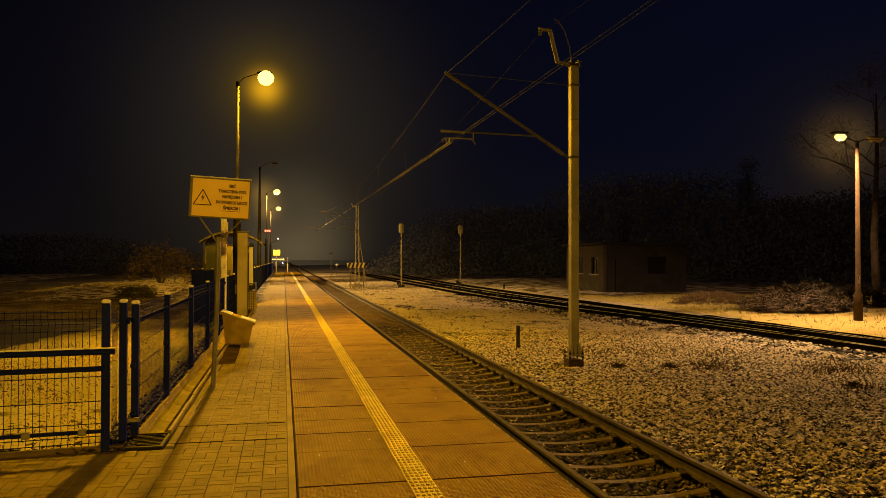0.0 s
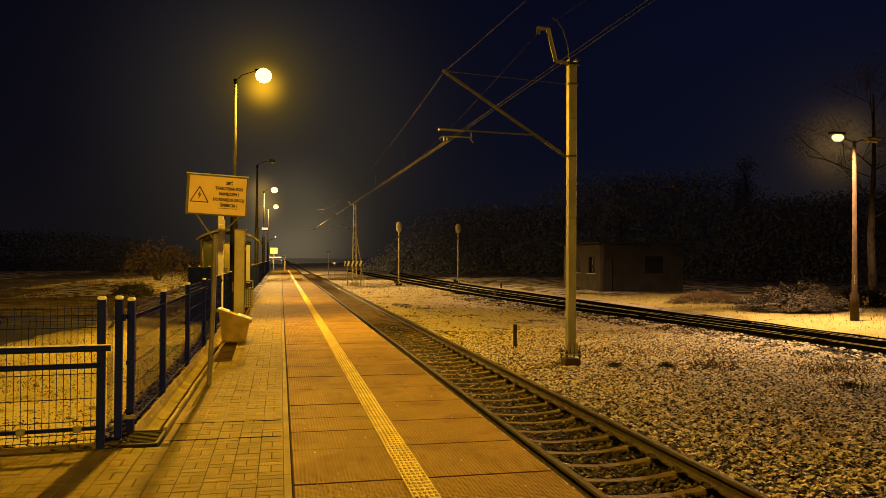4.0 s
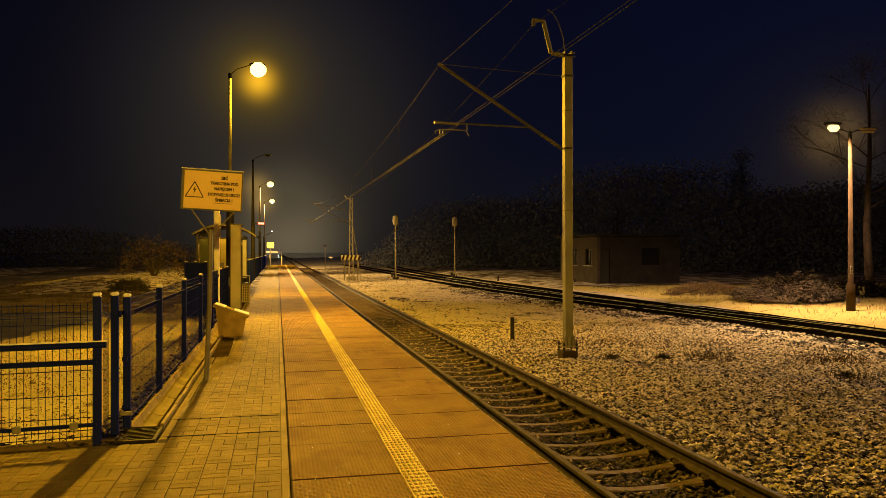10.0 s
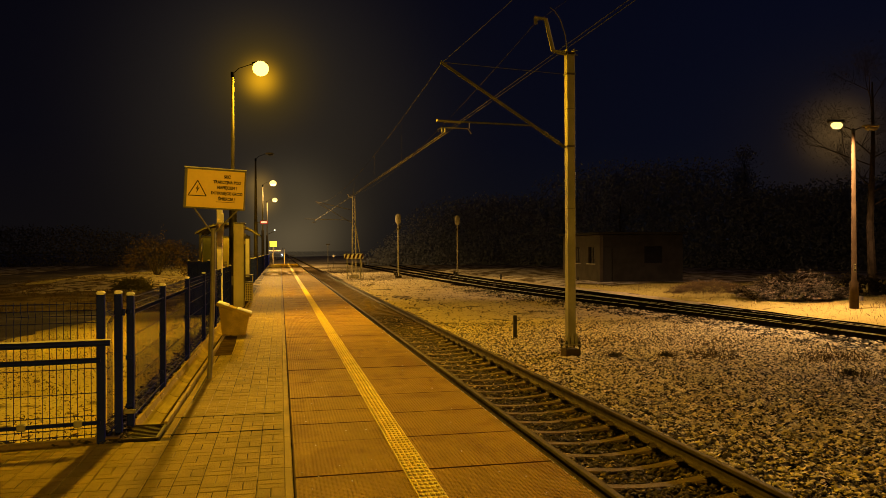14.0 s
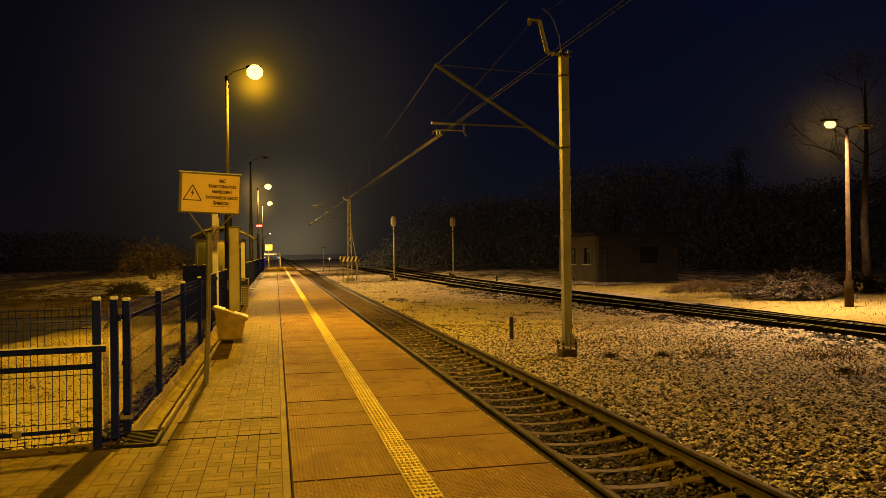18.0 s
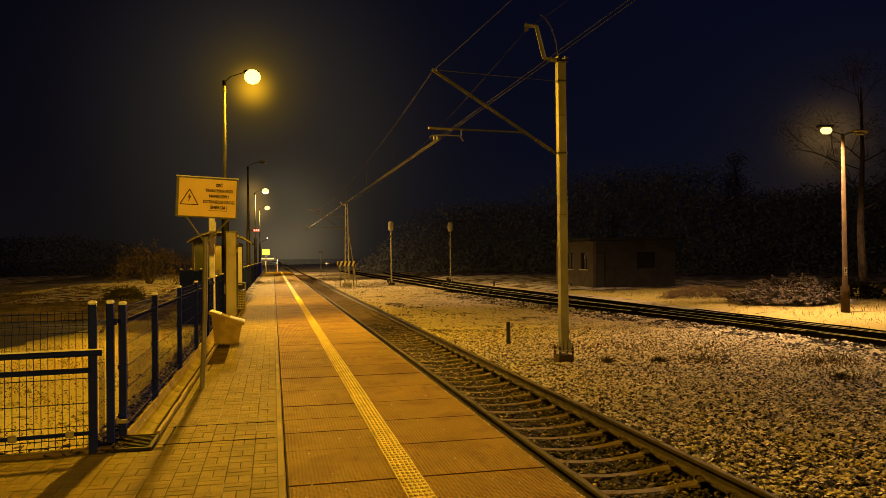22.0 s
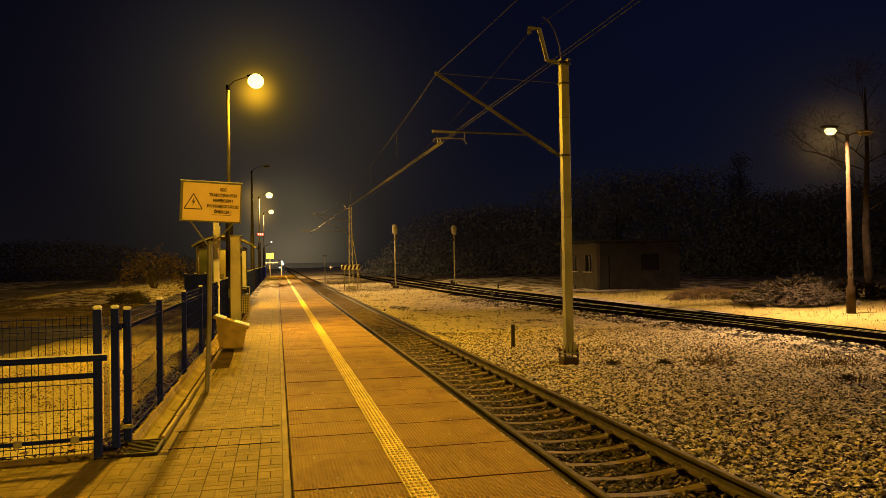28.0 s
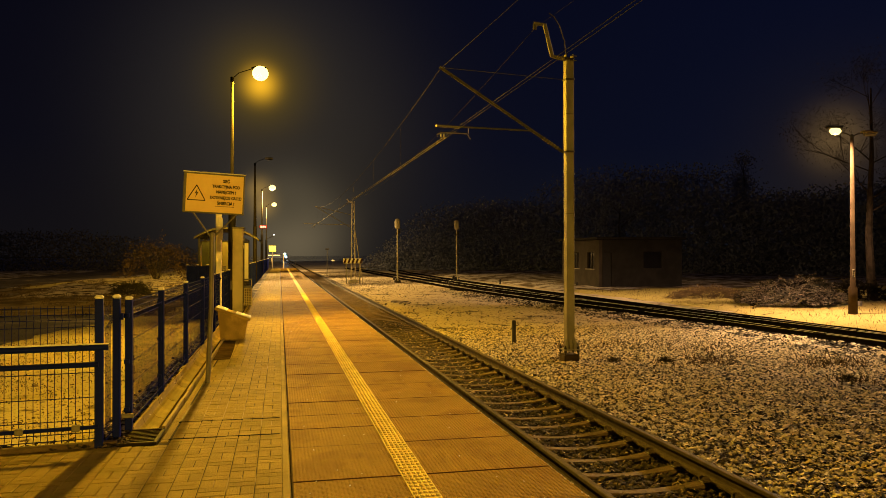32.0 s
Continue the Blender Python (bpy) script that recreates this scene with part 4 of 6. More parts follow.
for i in range(24):
    sv.box(-0.42 + i * 0.0365, 0, 0.301 + random.uniform(-0.002, 0.003), 0.04, 0.045, 0.014, 0.004, lean)
part("snow_ridge", sv, M_CAP_SNOW, sign, "ridge of snow")
up = lean @ Matrix.Translation((0, -0.0335, 0)) @ Matrix.Rotation(radians(90), 4, "X")
for words, x, z, sz in (("SIEĆ", 0.165, 0.165, 0.062), ("TRAKCYJNA POD", 0.165, 0.085, 0.062), ("NAPIĘCIEM !", 0.165, 0.005, 0.062),
                        ("DOTKNIĘCIE GROZI", 0.165, -0.078, 0.060), ("ŚMIERCIĄ !", 0.165, -0.16, 0.062)):
    letters(words, sz, M_BLACK, "lettering", face, up @ Matrix.Translation((x, z, 0)) @ Matrix.Diagonal((0.80, 1.0, 1, 1)), weight=0.058)
part("underline", Shape().box(0.15, -0.0325, -0.185, 0.27, 0.003, 0.006, 0, lean), M_BLACK, face)
tri = Shape()
A3 = [(-0.372, -0.11), (-0.122, -0.11), (-0.247, 0.11)]
for i in range(3):
    (xa, za), (xb, zb) = A3[i], A3[(i + 1) % 3]
    tri.tube([lean @ Vector((xa, -0.032, za)), lean @ Vector((xb, -0.032, zb))], 0.006, 6)
part("triangle", tri, M_BLACK, face)
bolt = Shape()
B2 = [(-0.234, 0.06), (-0.273, -0.017), (-0.246, -0.006), (-0.268, -0.084), (-0.218, 0.011), (-0.246, 0.002)]
bolt.add([lean @ Vector((x, -0.0335, z)) for x, z in B2], [(0, 1, 2, 5), (5, 2, 3, 4)])
part("lightning_bolt", bolt, M_BLACK, face)
for xa, xb in ((-0.28, 0.05), (0.33, 0.055)):
    part("strut", Shape().tube([lean @ Vector((xa, 0.0, -0.29)), (xb, 0, 1.92)], 0.011, 8), M_GALV, sign)

# ---- grit bin ----
bin_ = thing("grit_bin", -0.91, 15.7, 0, 0, "concrete grit bin with sloping lid and patches of snow", "grit bin")
body = Shape()
body.add([(-0.24, 0, 0), (0.22, 0, 0), (0.22, 0.42, 0), (-0.24, 0.42, 0), (-0.30, -0.03, 0.60), (0.29, -0.03, 0.38), (0.29, 0.45, 0.38), (-0.30, 0.45, 0.60)],
         [(3, 2, 1, 0), (0, 1, 5, 4), (1, 2, 6, 5), (2, 3, 7, 6), (3, 0, 4, 7), (4, 5, 6, 7)])
part("body", body, M_BIN, bin_, "brown concrete body")
lidm = Matrix.Translation((-0.005, 0.21, 0.515)) @ Matrix.Rotation(radians(19.5), 4, "Y")
lid = part("lid", Shape().box(0, 0, 0, 0.74, 0.56, 0.06, 0.012, lidm), M_BIN, bin_, "sloping slab lid")
for x, w in ((-0.24, 0.22), (0.2, 0.30)):
    part("snow_patch", Shape().box(x, 0, 0.036, w, 0.52, 0.02, 0.008, lidm), M_CAP_SNOW, lid, "patch of snow")

# the shadow before the bin, painted as a thin dark patch
bin_shade = Shape().add([(-1.16, 15.55, 0.0055), (-0.84, 15.45, 0.0055), (-0.80, 14.2, 0.0055), (-0.78, 12.7, 0.0055), (-1.04, 12.6, 0.0055), (-1.06, 14.0, 0.0055), (-1.12, 15.0, 0.0055)], [(6, 5, 4, 3, 2, 1, 0)])
solid("damp_patch", bin_shade, M_SHADE_PAINT, "dark patch painted as a shadow on the paving before the grit bin", "stain", "structure")

# ---- shelter and things beside it ----
slabpost = thing("notice_cabinet", -1.225, 23.35, 0, 0, "tall pale grey steel notice cabinet at the fence's end", "notice cabinet")
part("body", Shape().box(0, 0.3, 1.26, 0.30, 0.60, 2.52, 0.02), M_PANEL, slabpost)
part("hood", Shape().box(0.02, 0.3, 2.53, 0.36, 0.66, 0.04, 0.012), M_GALV, slabpost)
part("door", Shape().box(0.157, 0.3, 1.2, 0.016, 0.46, 1.9, 0.005), M_SIGNEDGE, slabpost, "olive side door")
part("header", Shape().box(0.165, 0.3, 1.96, 0.02, 0.5, 0.10, 0.005), M_CREAM, slabpost)
shelter = thing("shelter", -1.90, 28.7, 0, 0, "waiting shelter with curved roof and smoky glazing", "shelter")
roof = Shape()
W0, nseg = 2.30, 14
for yy in (0.0, 4.4):
    for th in (0.0, -0.035):
        for i in range(nseg + 1):
            u = -1 + 2 * i / nseg
            roof.v.append((u * W0 / 2, yy, 2.75 - 0.40 * u * u - 0.03 * u + th))
n1 = nseg + 1
for i in range(nseg):
    roof.f += [(i, i + 1, 2 * n1 + i + 1, 2 * n1 + i), (n1 + i + 1, n1 + i, 3 * n1 + i, 3 * n1 + i + 1), (i + 1, i, n1 + i, n1 + i + 1),
               (2 * n1 + i, 2 * n1 + i + 1, 3 * n1 + i + 1, 3 * n1 + i)]
rf = part("roof", roof, M_ROOF, shelter, "curved roof sheet dusted with snow")
for yy in (-0.02, 1.45, 2.9, 4.34):
    part("roof_rib", Shape().tube([(u * W0 / 2, yy, 2.69 - 0.40 * u * u - 0.03 * u) for u in np.linspace(-1, 1, 13)], 0.013, 6), M_GALV, rf)
for x in (-0.96, 0.62):
    for yy in (0.06, 2.2, 4.34):
        part("post", Shape().box(x, yy, 1.17, 0.07, 0.07, 2.36, 0.008), M_DARKSTEEL, shelter)
for yy in (0.06, 4.34):
    for x in (-0.55, 0.16):
        p = part("end_panel", Shape().box(x, yy, 1.32, 0.66, 0.02, 1.75, 0.004), M_GLASS if x < 0 else M_FROST, shelter, "smoky glass end panel" if x < 0 else "pale frosted end panel")
        for z in (2.22, 0.42):
            part("panel_frame", Shape().box(x, yy, z, 0.70, 0.035, 0.05, 0.004), M_DARKSTEEL, p)
for yy in (0.75, 1.85, 2.9, 3.75):
    part("back_panel", Shape().box(-0.97, yy, 1.3, 0.02, 0.95, 1.8, 0.004), M_PANEL, shelter)
bench = part("bench", Shape().box(-0.55, 2.2, 0.45, 0.4, 3.4, 0.05, 0.01), M_BIN, shelter, "brown slatted bench")
for yy in (0.9, 2.2, 3.5):
    part("bench_leg", Shape().box(-0.55, yy, 0.21, 0.35, 0.05, 0.43, 0.006), M_DARKSTEEL, bench)
tt = thing("timetable_board", -1.13, 26.6, 0, 0, "white timetable board on dark posts beside the shelter", "notice board")
part("sheet", Shape().box(0.03, 0, 1.47, 0.13, 0.04, 1.30, 0.006), M_WHITE, tt)
part("frame", Shape().box(0.02, 0.03, 1.47, 0.17, 0.03, 1.42, 0.006), M_DARKSTEEL, tt)
for x in (-0.05, 0.09):
    part("leg", Shape().box(x, 0.03, 0.37, 0.04, 0.04, 0.76, 0.005), M_DARKSTEEL, tt)
bk = thing("litter_basket", -1.07, 25.9, 0, 0, "perforated metal litter basket on the platform", "litter basket")
drum = Shape()
for k2 in range(11):
    z = 0.06 + 0.055 * k2
    drum.tube([(0.165 * math.cos(a * math.pi / 8), 0.165 * math.sin(a * math.pi / 8), z) for a in range(17)], 0.011, 5, False)
for a in range(16):
    drum.tube([(0.165 * math.cos(a * math.pi / 8), 0.165 * math.sin(a * math.pi / 8), 0.04), (0.165 * math.cos(a * math.pi / 8), 0.165 * math.sin(a * math.pi / 8), 0.63)], 0.011, 5, False)
part("drum", drum, M_CREAM, bk)
part("liner", Shape().tube([(0, 0, 0.03), (0, 0, 0.60)], 0.145, 16), M_DARKSTEEL, bk)
part("rim", Shape().tube([(0, 0, 0.63), (0, 0, 0.68)], 0.185, 16), M_GALV, bk)
part("lid", Shape().box(0, 0, 0.90, 0.36, 0.36, 0.035, 0.012), M_SIGNEDGE, bk)
for x in (-0.16, 0.16):
    part("upright", Shape().box(x, 0.05, 0.44, 0.03, 0.03, 0.9, 0.004), M_PANEL, bk)
cp = thing("concrete_post", -1.46, 19.3, -0.1, 0, "square pale concrete post with a bright plate", "post")
part("shaft", Shape().box(0, 0, 1.55, 0.135, 0.135, 3.1, 0.015), M_WHITE, cp)
part("plate", Shape().box(0.05, -0.078, 2.45, 0.11, 0.012, 0.55, 0.004), M_WHITE, cp)

# ---- lamp posts ----
def lamp_post(x, y, lit, height=7.38, reach=0.88):
    t = thing("platform_lamp", x, y, 0, 0, "tapered steel lamp post with %s luminaire" % ("a lit sodium" if lit else "an unlit"), "street lamp", "platform lamps")
    part("pole_base", Shape().tube([(0, 0, -0.1), (0, 0, 3.5), (0, 0, 3.55)], [0.13, 0.115, 0.07], 16), M_DARKSTEEL, t, "dark lower pole", True)
    # the unlit lamp's pole takes a darker steel, for the lamplight it lacks
    part("pole", Shape().tube([(0, 0, 3.5), (0, 0, height)], [0.056 if lit else 0.10, 0.048], 16), M_MAST if lit else M_DARKSTEEL, t, smooth=True)
    part("collar", Shape().tube([(0, 0, height - 0.1), (0, 0, height + 0.06)], 0.06, 12), M_UNLIT_BLACK, t)
    part("service_hatch", Shape().box(0, -0.128, 0.75, 0.09, 0.02, 0.3, 0.005), M_GALV, t)
    part("arm", Shape().tube([(0, 0, height), (0.2, 0, height + 0.2), (reach - 0.25, 0, height + 0.36)], 0.014, 6), M_UNLIT_BLACK, t)
    hd = Shape()
    for i, (sx, w, h) in enumerate(((-0.28, 0.05, 0.05), (-0.18, 0.11, 0.08), (0.0, 0.13, 0.09), (0.17, 0.11, 0.07), (0.22, 0.05, 0.04))):
        hd.v += [(reach + sx, w * math.cos(a * math.pi / 6), height + 0.36 + h * max(math.sin(a * math.pi / 6), -0.15)) for a in range(12)]
    hd.f = [(i * 12 + j, i * 12 + (j + 1) % 12, i * 12 + 12 + (j + 1) % 12, i * 12 + 12 + j) for i in range(4) for j in range(12)] + [tuple(range(12)), tuple(reversed(range(48, 60)))]
    head = part("luminaire", hd, M_UNLIT_BLACK if lit else M_SIGNEDGE, t)
    bw = Shape()
    for k in range(8):
        turn = 0.14 + k * 0.41 if lit else 0.5 + k * 0.36
        r, z = ((0.26 if y < 40 else 0.30) if lit else 0.20) * math.sin(turn), (0.24 if lit else 0.05) * math.cos(turn) + (0.03 if lit else 0.12)
        bw.v += [(reach + r * math.cos(a * math.pi / 8), r * math.sin(a * math.pi / 8), height + 0.19 + z) for a in range(16)]
    bw.f = [tuple(reversed(range(16)))] + [(i * 16 + (j + 1) % 16, i * 16 + j, i * 16 + 16 + j, i * 16 + 16 + (j + 1) % 16) for i in range(7) for j in range(16)] + [tuple(range(112, 128))]
    b = part("bowl", bw, (M_BULB if y < 40 else M_BULB_WARM) if lit else M_BLACK, head, "glowing glass bowl" if lit else "dark glass bowl", True)
    b.visible_shadow = False
    return t


for y, lit in zip(LAMP_Y, (1, 0, 1, 1)):
    lamp_post(LAMP_X, y, lit)
lamp_post(BACK[0] + 0.88, BACK[1], 1, 6.0, -0.88).location.z = -0.85
yl = thing("yard_lamp_post", 21.61, 24.96, -0.64, 0, "concrete lamp post with one lit and one dark luminaire", "street lamp")
part("pole", Shape().tube([(0, 0, 0), (0, 0, 1.05), (0, 0, 1.15), (0, 0, 6.85)], [0.17, 0.16, 0.10, 0.062], 16), M_POLE, yl, smooth=True)
part("top_cap", Shape().tube([(0, 0, 6.82), (0, 0, 7.0)], [0.085, 0.03], 12), M_GALV, yl)
for s in (-1, 1):
    part("arm", Shape().tube([(0, 0, 6.9), (s * 0.25, 0, 7.0), (s * 0.5, 0, 7.04)], 0.024, 8), M_DARKSTEEL, yl)
for s, lit in ((-1, 1), (1, 0)):
    hd = part("luminaire", Shape().box(s * 0.78, 0, 7.23 if lit else 7.09, 0.66, 0.26, 0.10, 0.04), M_CREAM if not lit else M_DARKSTEEL, yl)
    b = part("bowl", Shape().box(s * 0.74, 0, 7.08, 0.46, 0.32, 0.28, 0.11) if lit else Shape().box(s * 0.80, 0, 7.0, 0.50, 0.24, 0.12, 0.05), M_BULB_WARM if lit else M_BOWL, hd, "glowing glass bowl" if lit else "dark glass bowl")
    b.visible_shadow = False
pl = part("plate", Shape().box(-0.06, -0.115, 1.62, 0.10, 0.012, 0.30, 0.004), M_WHITE, yl)
for z in (1.70, 1.62, 1.54):
    part("bar_mark", Shape().box(-0.06, -0.123, z, 0.05, 0.004, 0.035), M_BLACK, pl)

# ---- catenary ----
mast = thing("catenary_mast", 6.55, 16.34, -0.75, 0, "grey steel catenary mast on a concrete footing", "catenary mast")
part("footing", Shape().box(0, 0.0, 0.02, 0.37, 0.37, 0.30, 0.03), M_POLE, mast, "weathered concrete footing")
part("base_plate", Shape().box(0, 0, 0.275, 0.38, 0.38, 0.025, 0.005), M_MAST, mast)
# an H-section: two flanges and a web, boxed in below the top by cover plates
HS = 0.0925
part("shaft", Shape().box(0, 0, 3.62, 2 * HS - 0.012, 2 * HS - 0.012, 6.66, 0.004), M_MAST, mast)
part("flange", Shape().box(-HS + 0.008, 0, 3.68, 0.016, 2 * HS, 6.80, 0.003), M_MAST, mast)
part("flange", Shape().box(HS - 0.008, 0, 3.68, 0.016, 2 * HS, 6.80, 0.003), M_MAST, mast)
for x, yy in ((-0.155, -0.155), (0.155, -0.155), (-0.155, 0.155), (0.155, 0.155)):
    part("anchor_bolt", Shape().tube([(x, yy, 0.12), (x, yy, 0.37)], 0.018, 6).tube([(x, yy, 0.288), (x, yy, 0.33)], 0.034, 6).tube([(x, yy, 0.215), (x, yy, 0.26)], 0.036, 6), M_DARKSTEEL, mast)
for x in (-1, 1):
    gu = Shape().add([(x * HS, -0.10, 0.288), (x * 0.18, -0.10, 0.288), (x * HS, -0.10, 0.56), (x * HS, -0.085, 0.288), (x * 0.18, -0.085, 0.288), (x * HS, -0.085, 0.56)],
                     [(0, 1, 2), (5, 4, 3), (0, 3, 4, 1), (1, 4, 5, 2), (2, 5, 3, 0)])
    part("gusset", gu, M_MAST, mast)
for x in (-0.05, 0.05):
    gu = Shape().add([(x - 0.007, -HS, 0.288), (x - 0.007, -0.18, 0.288), (x - 0.007, -HS, 0.56), (x + 0.007, -HS, 0.288), (x + 0.007, -0.18, 0.288), (x + 0.007, -HS, 0.56)],
                     [(0, 1, 2), (5, 4, 3), (0, 3, 4, 1), (1, 4, 5, 2), (2, 5, 3, 0)])
    part("gusset", gu, M_MAST, mast)
for z in (4.83, 6.50, 6.98):
    part("band", Shape().box(0, 0, z, 0.215, 0.215, 0.04, 0.006), M_DARKSTEEL, mast)
for z in (3.4, 5.7):
    part("seam", Shape().box(0, 0, z, 0.190, 0.190, 0.02, 0.004), M_SIGNEDGE, mast)
for z in (6.93, 7.03):
    part("clamp_bolt", Shape().tube([(0.0, -0.115, z), (0.15, -0.115, z)], 0.012, 6), M_GALV, mast)
arm = part("cantilever_tube", Shape().tube([(-0.13, 0, 4.82), (-3.05, 0, 6.645)], 0.034, 8), M_CANT, mast)
ins = Shape()
for i in range(6):
    q = 0.05 + 0.022 * i
    c = Vector((-0.13, 0, 4.82)).lerp(Vector((-3.05, 0, 6.645)), q)
    c2 = Vector((-0.13, 0, 4.82)).lerp(Vector((-3.05, 0, 6.645)), q + 0.009)
    ins.tube([c, c2], 0.046, 10)
part("insulator", ins, M_SIGNEDGE, arm, "ribbed brown insulator")
part("stay_wire", Shape().tube([(-0.10, 0, 6.50), (-2.95, 0, 6.63)], 0.007, 5), M_CANT, mast)
reg = part("registration_tube", Shape().tube([(-0.90, 0, 5.29), (-3.14, 0, 5.33)], 0.021, 8), M_CANT, mast)
part("tip", Shape().tube([(-2.6, 0, 5.31), (-3.14, 0, 5.33)], 0.030, 8), M_GALV, reg)
part("drop_bracket", Shape().tube([(-2.4, 0, 5.31), (-2.4, 0, 5.17)], 0.012, 6), M_GALV, reg)
part("steady_arm", Shape().tube([(-2.35, 0, 5.05), (-2.43, 0, 5.17), (-2.85, 0, 5.18), (-3.05, 0, 5.17), (-3.12, 0, 5.13), (-3.10, 0, 5.08)], 0.014, 6), M_GALV, reg)
for sx in (0.0, 0.07):
    part("wire_clip", Shape().box(-2.95 - sx, 0, 5.12, 0.02, 0.03, 0.10, 0.004), M_GALV, reg)
br = part("top_bracket", Shape().tube([(-0.08, 0, 6.98), (-0.24, 0, 7.0), (-0.40, 0, 7.03), (-0.58, 0, 7.745), (-0.85, 0, 7.755)], 0.05, 8), M_MAST, mast)
part("insulator", Shape().tube([(-0.82, 0, 7.74), (-0.82, 0, 7.62)], 0.045, 10), M_SIGNEDGE, br)
part("jumper_wire", Shape().tube([(-0.06, 0, 7.05), (-0.10, 0, 7.40), (-0.22, 0, 7.75), (-0.36, 0, 7.95), (-0.48, 0, 8.02)], 0.012, 6), M_GALV, mast)


def span(name, a, b, sag, r, mat, label, n=24):
    pts = [Vector(a).lerp(Vector(b), i / n) - Vector((0, 0, 4 * sag * (i / n) * (1 - i / n))) for i in range(n + 1)]
    return solid(name, Shape().tube(pts, r, 5), mat, label, "wire", group="overhead wires")


# one wire in two tones: lighter copper paints the lit span past the mast
for x in (3.59, 3.66):
    span("contact_wire", (x, -40, 4.33), (x, 16.34, 4.33), 0.02, 0.0042, M_WIRE, "copper contact wire of the overhead line")
    span("contact_wire", (x, 16.34, 4.33), (x - 0.75, 68.0, 4.30), 0.02, 0.009, M_CONTACT, "copper contact wire of the overhead line")
span("messenger_wire", (3.52, -40, 5.9), (3.52, 16.34, 5.86), 0.9, 0.0036, M_WIRE, "sagging messenger wire of the overhead line")
span("messenger_wire", (3.52, 16.34, 5.86), (3.13, 68, 6.05), 0.95, 0.006, M_WIRE, "sagging messenger wire of the overhead line")
span("feeder_wire", (5.73, -40, 6.9), (5.73, 16.34, 6.9), 0.9, 0.0036, M_WIRE, "feeder wire at the mast's top bracket")
span("feeder_wire", (5.73, 16.34, 6.9), (5.95, 68, 6.75), 1.0, 0.006, M_WIRE, "feeder wire at the mast's top bracket")
for i, yy in enumerate((22, 28, 35, 42, 49, 56, 62)):
    q = (yy - 16.34) / 51.66
    zt = 5.86 + 0.19 * q - 3.8 * q * (1 - q)
    solid("dropper", Shape().tube([(3.6 - 0.75 * q, yy, 4.34), (3.55 - 0.4 * q, yy, zt)], 0.0035, 4), M_WIRE, "thin dropper between the overhead wires", "wire", group="droppers")

fm = thing("lattice_mast", 6.5, 68, -0.75, 0, "pale lattice catenary mast with cantilever and stay", "catenary mast")
for sx in (-1, 1):
    for sy in (-1, 1):
        part("leg", Shape().tube([(sx * 0.19, sy * 0.17, 0), (sx * 0.09, sy * 0.09, 7.35)], 0.036, 5), M_LATTICE, fm)
lat = Shape()
for i in range(13):
    z0, z1 = 0.1 + i * 0.55, 0.1 + (i + 1) * 0.55
    w0, w1 = 0.19 - 0.10 * z0 / 7.35, 0.19 - 0.10 * z1 / 7.35
    s = 1 if i % 2 else -1
    lat.tube([(s * w0, -0.2 + 0.09 * z0 / 7.35, z0), (-s * w1, -0.2 + 0.09 * z1 / 7.35, z1)], 0.022, 4, False)
part("lacing", lat, M_LATTICE, fm)
part("footing", Shape().box(0, 0, 0.12, 0.8, 0.8, 0.3, 0.03), M_CONCRETE, fm)
part("cantilever_tube", Shape().tube([(-0.1, 0, 6.1), (-3.4, 0, 6.85)], 0.028, 6), M_GALV, fm)
part("stay_tube", Shape().tube([(-0.1, 0, 4.9), (-3.37, 0, 6.83)], 0.026, 6), M_GALV, fm)
part("registration_tube", Shape().tube([(-0.1, 0, 5.2), (-4.4, 0, 5.30)], 0.024, 6), M_GALV, fm)
part("steady_arm", Shape().tube([(-3.5, 0, 5.25), (-3.4, 0, 5.0), (-3.7, 0, 4.98)], 0.025, 5), M_GALV, fm)
part("top_bracket", Shape().tube([(-0.1, 0, 7.25), (-0.4, 0, 7.3), (-0.55, 0, 7.55)], 0.05, 6), M_LATTICE, fm)
part("back_stay", Shape().tube([(0.1, 0, 5.0), (0.85, -0.2, 0.0)], 0.04, 6), M_LATTICE, fm)

# ---- barrier, signals, marker posts ----
ba = thing("barrier_board", 6.23, 65.6, -0.72, 0, "red and white striped barrier board on two posts", "barrier")
plank = part("board", Shape().box(0, 0, 1.94, 1.66, 0.04, 0.44, 0.008), M_WHITE, ba)
M_STRIPE = material("dark_red_stripe", (0.035, 0.014, 0.01), 0.6, scale=4, vary=0.15)
for i in range(5):
    x = -0.68 + i * 0.35
    part("stripe", Shape().add([(x - 0.14, -0.025, 1.73), (x + 0.04, -0.025, 1.73), (x + 0.19, -0.025, 2.15), (x + 0.01, -0.025, 2.15)], [(0, 1, 2, 3)]), M_STRIPE, plank)
for x in (-0.55, 0.6):
    part("post", Shape().box(x, 0.06, 0.95, 0.08, 0.08, 1.95, 0.01), M_MAST, ba)


M_SIGHEAD = material("signal_grey_paint", (0.40, 0.38, 0.32), 0.6, scale=4, vary=0.2)


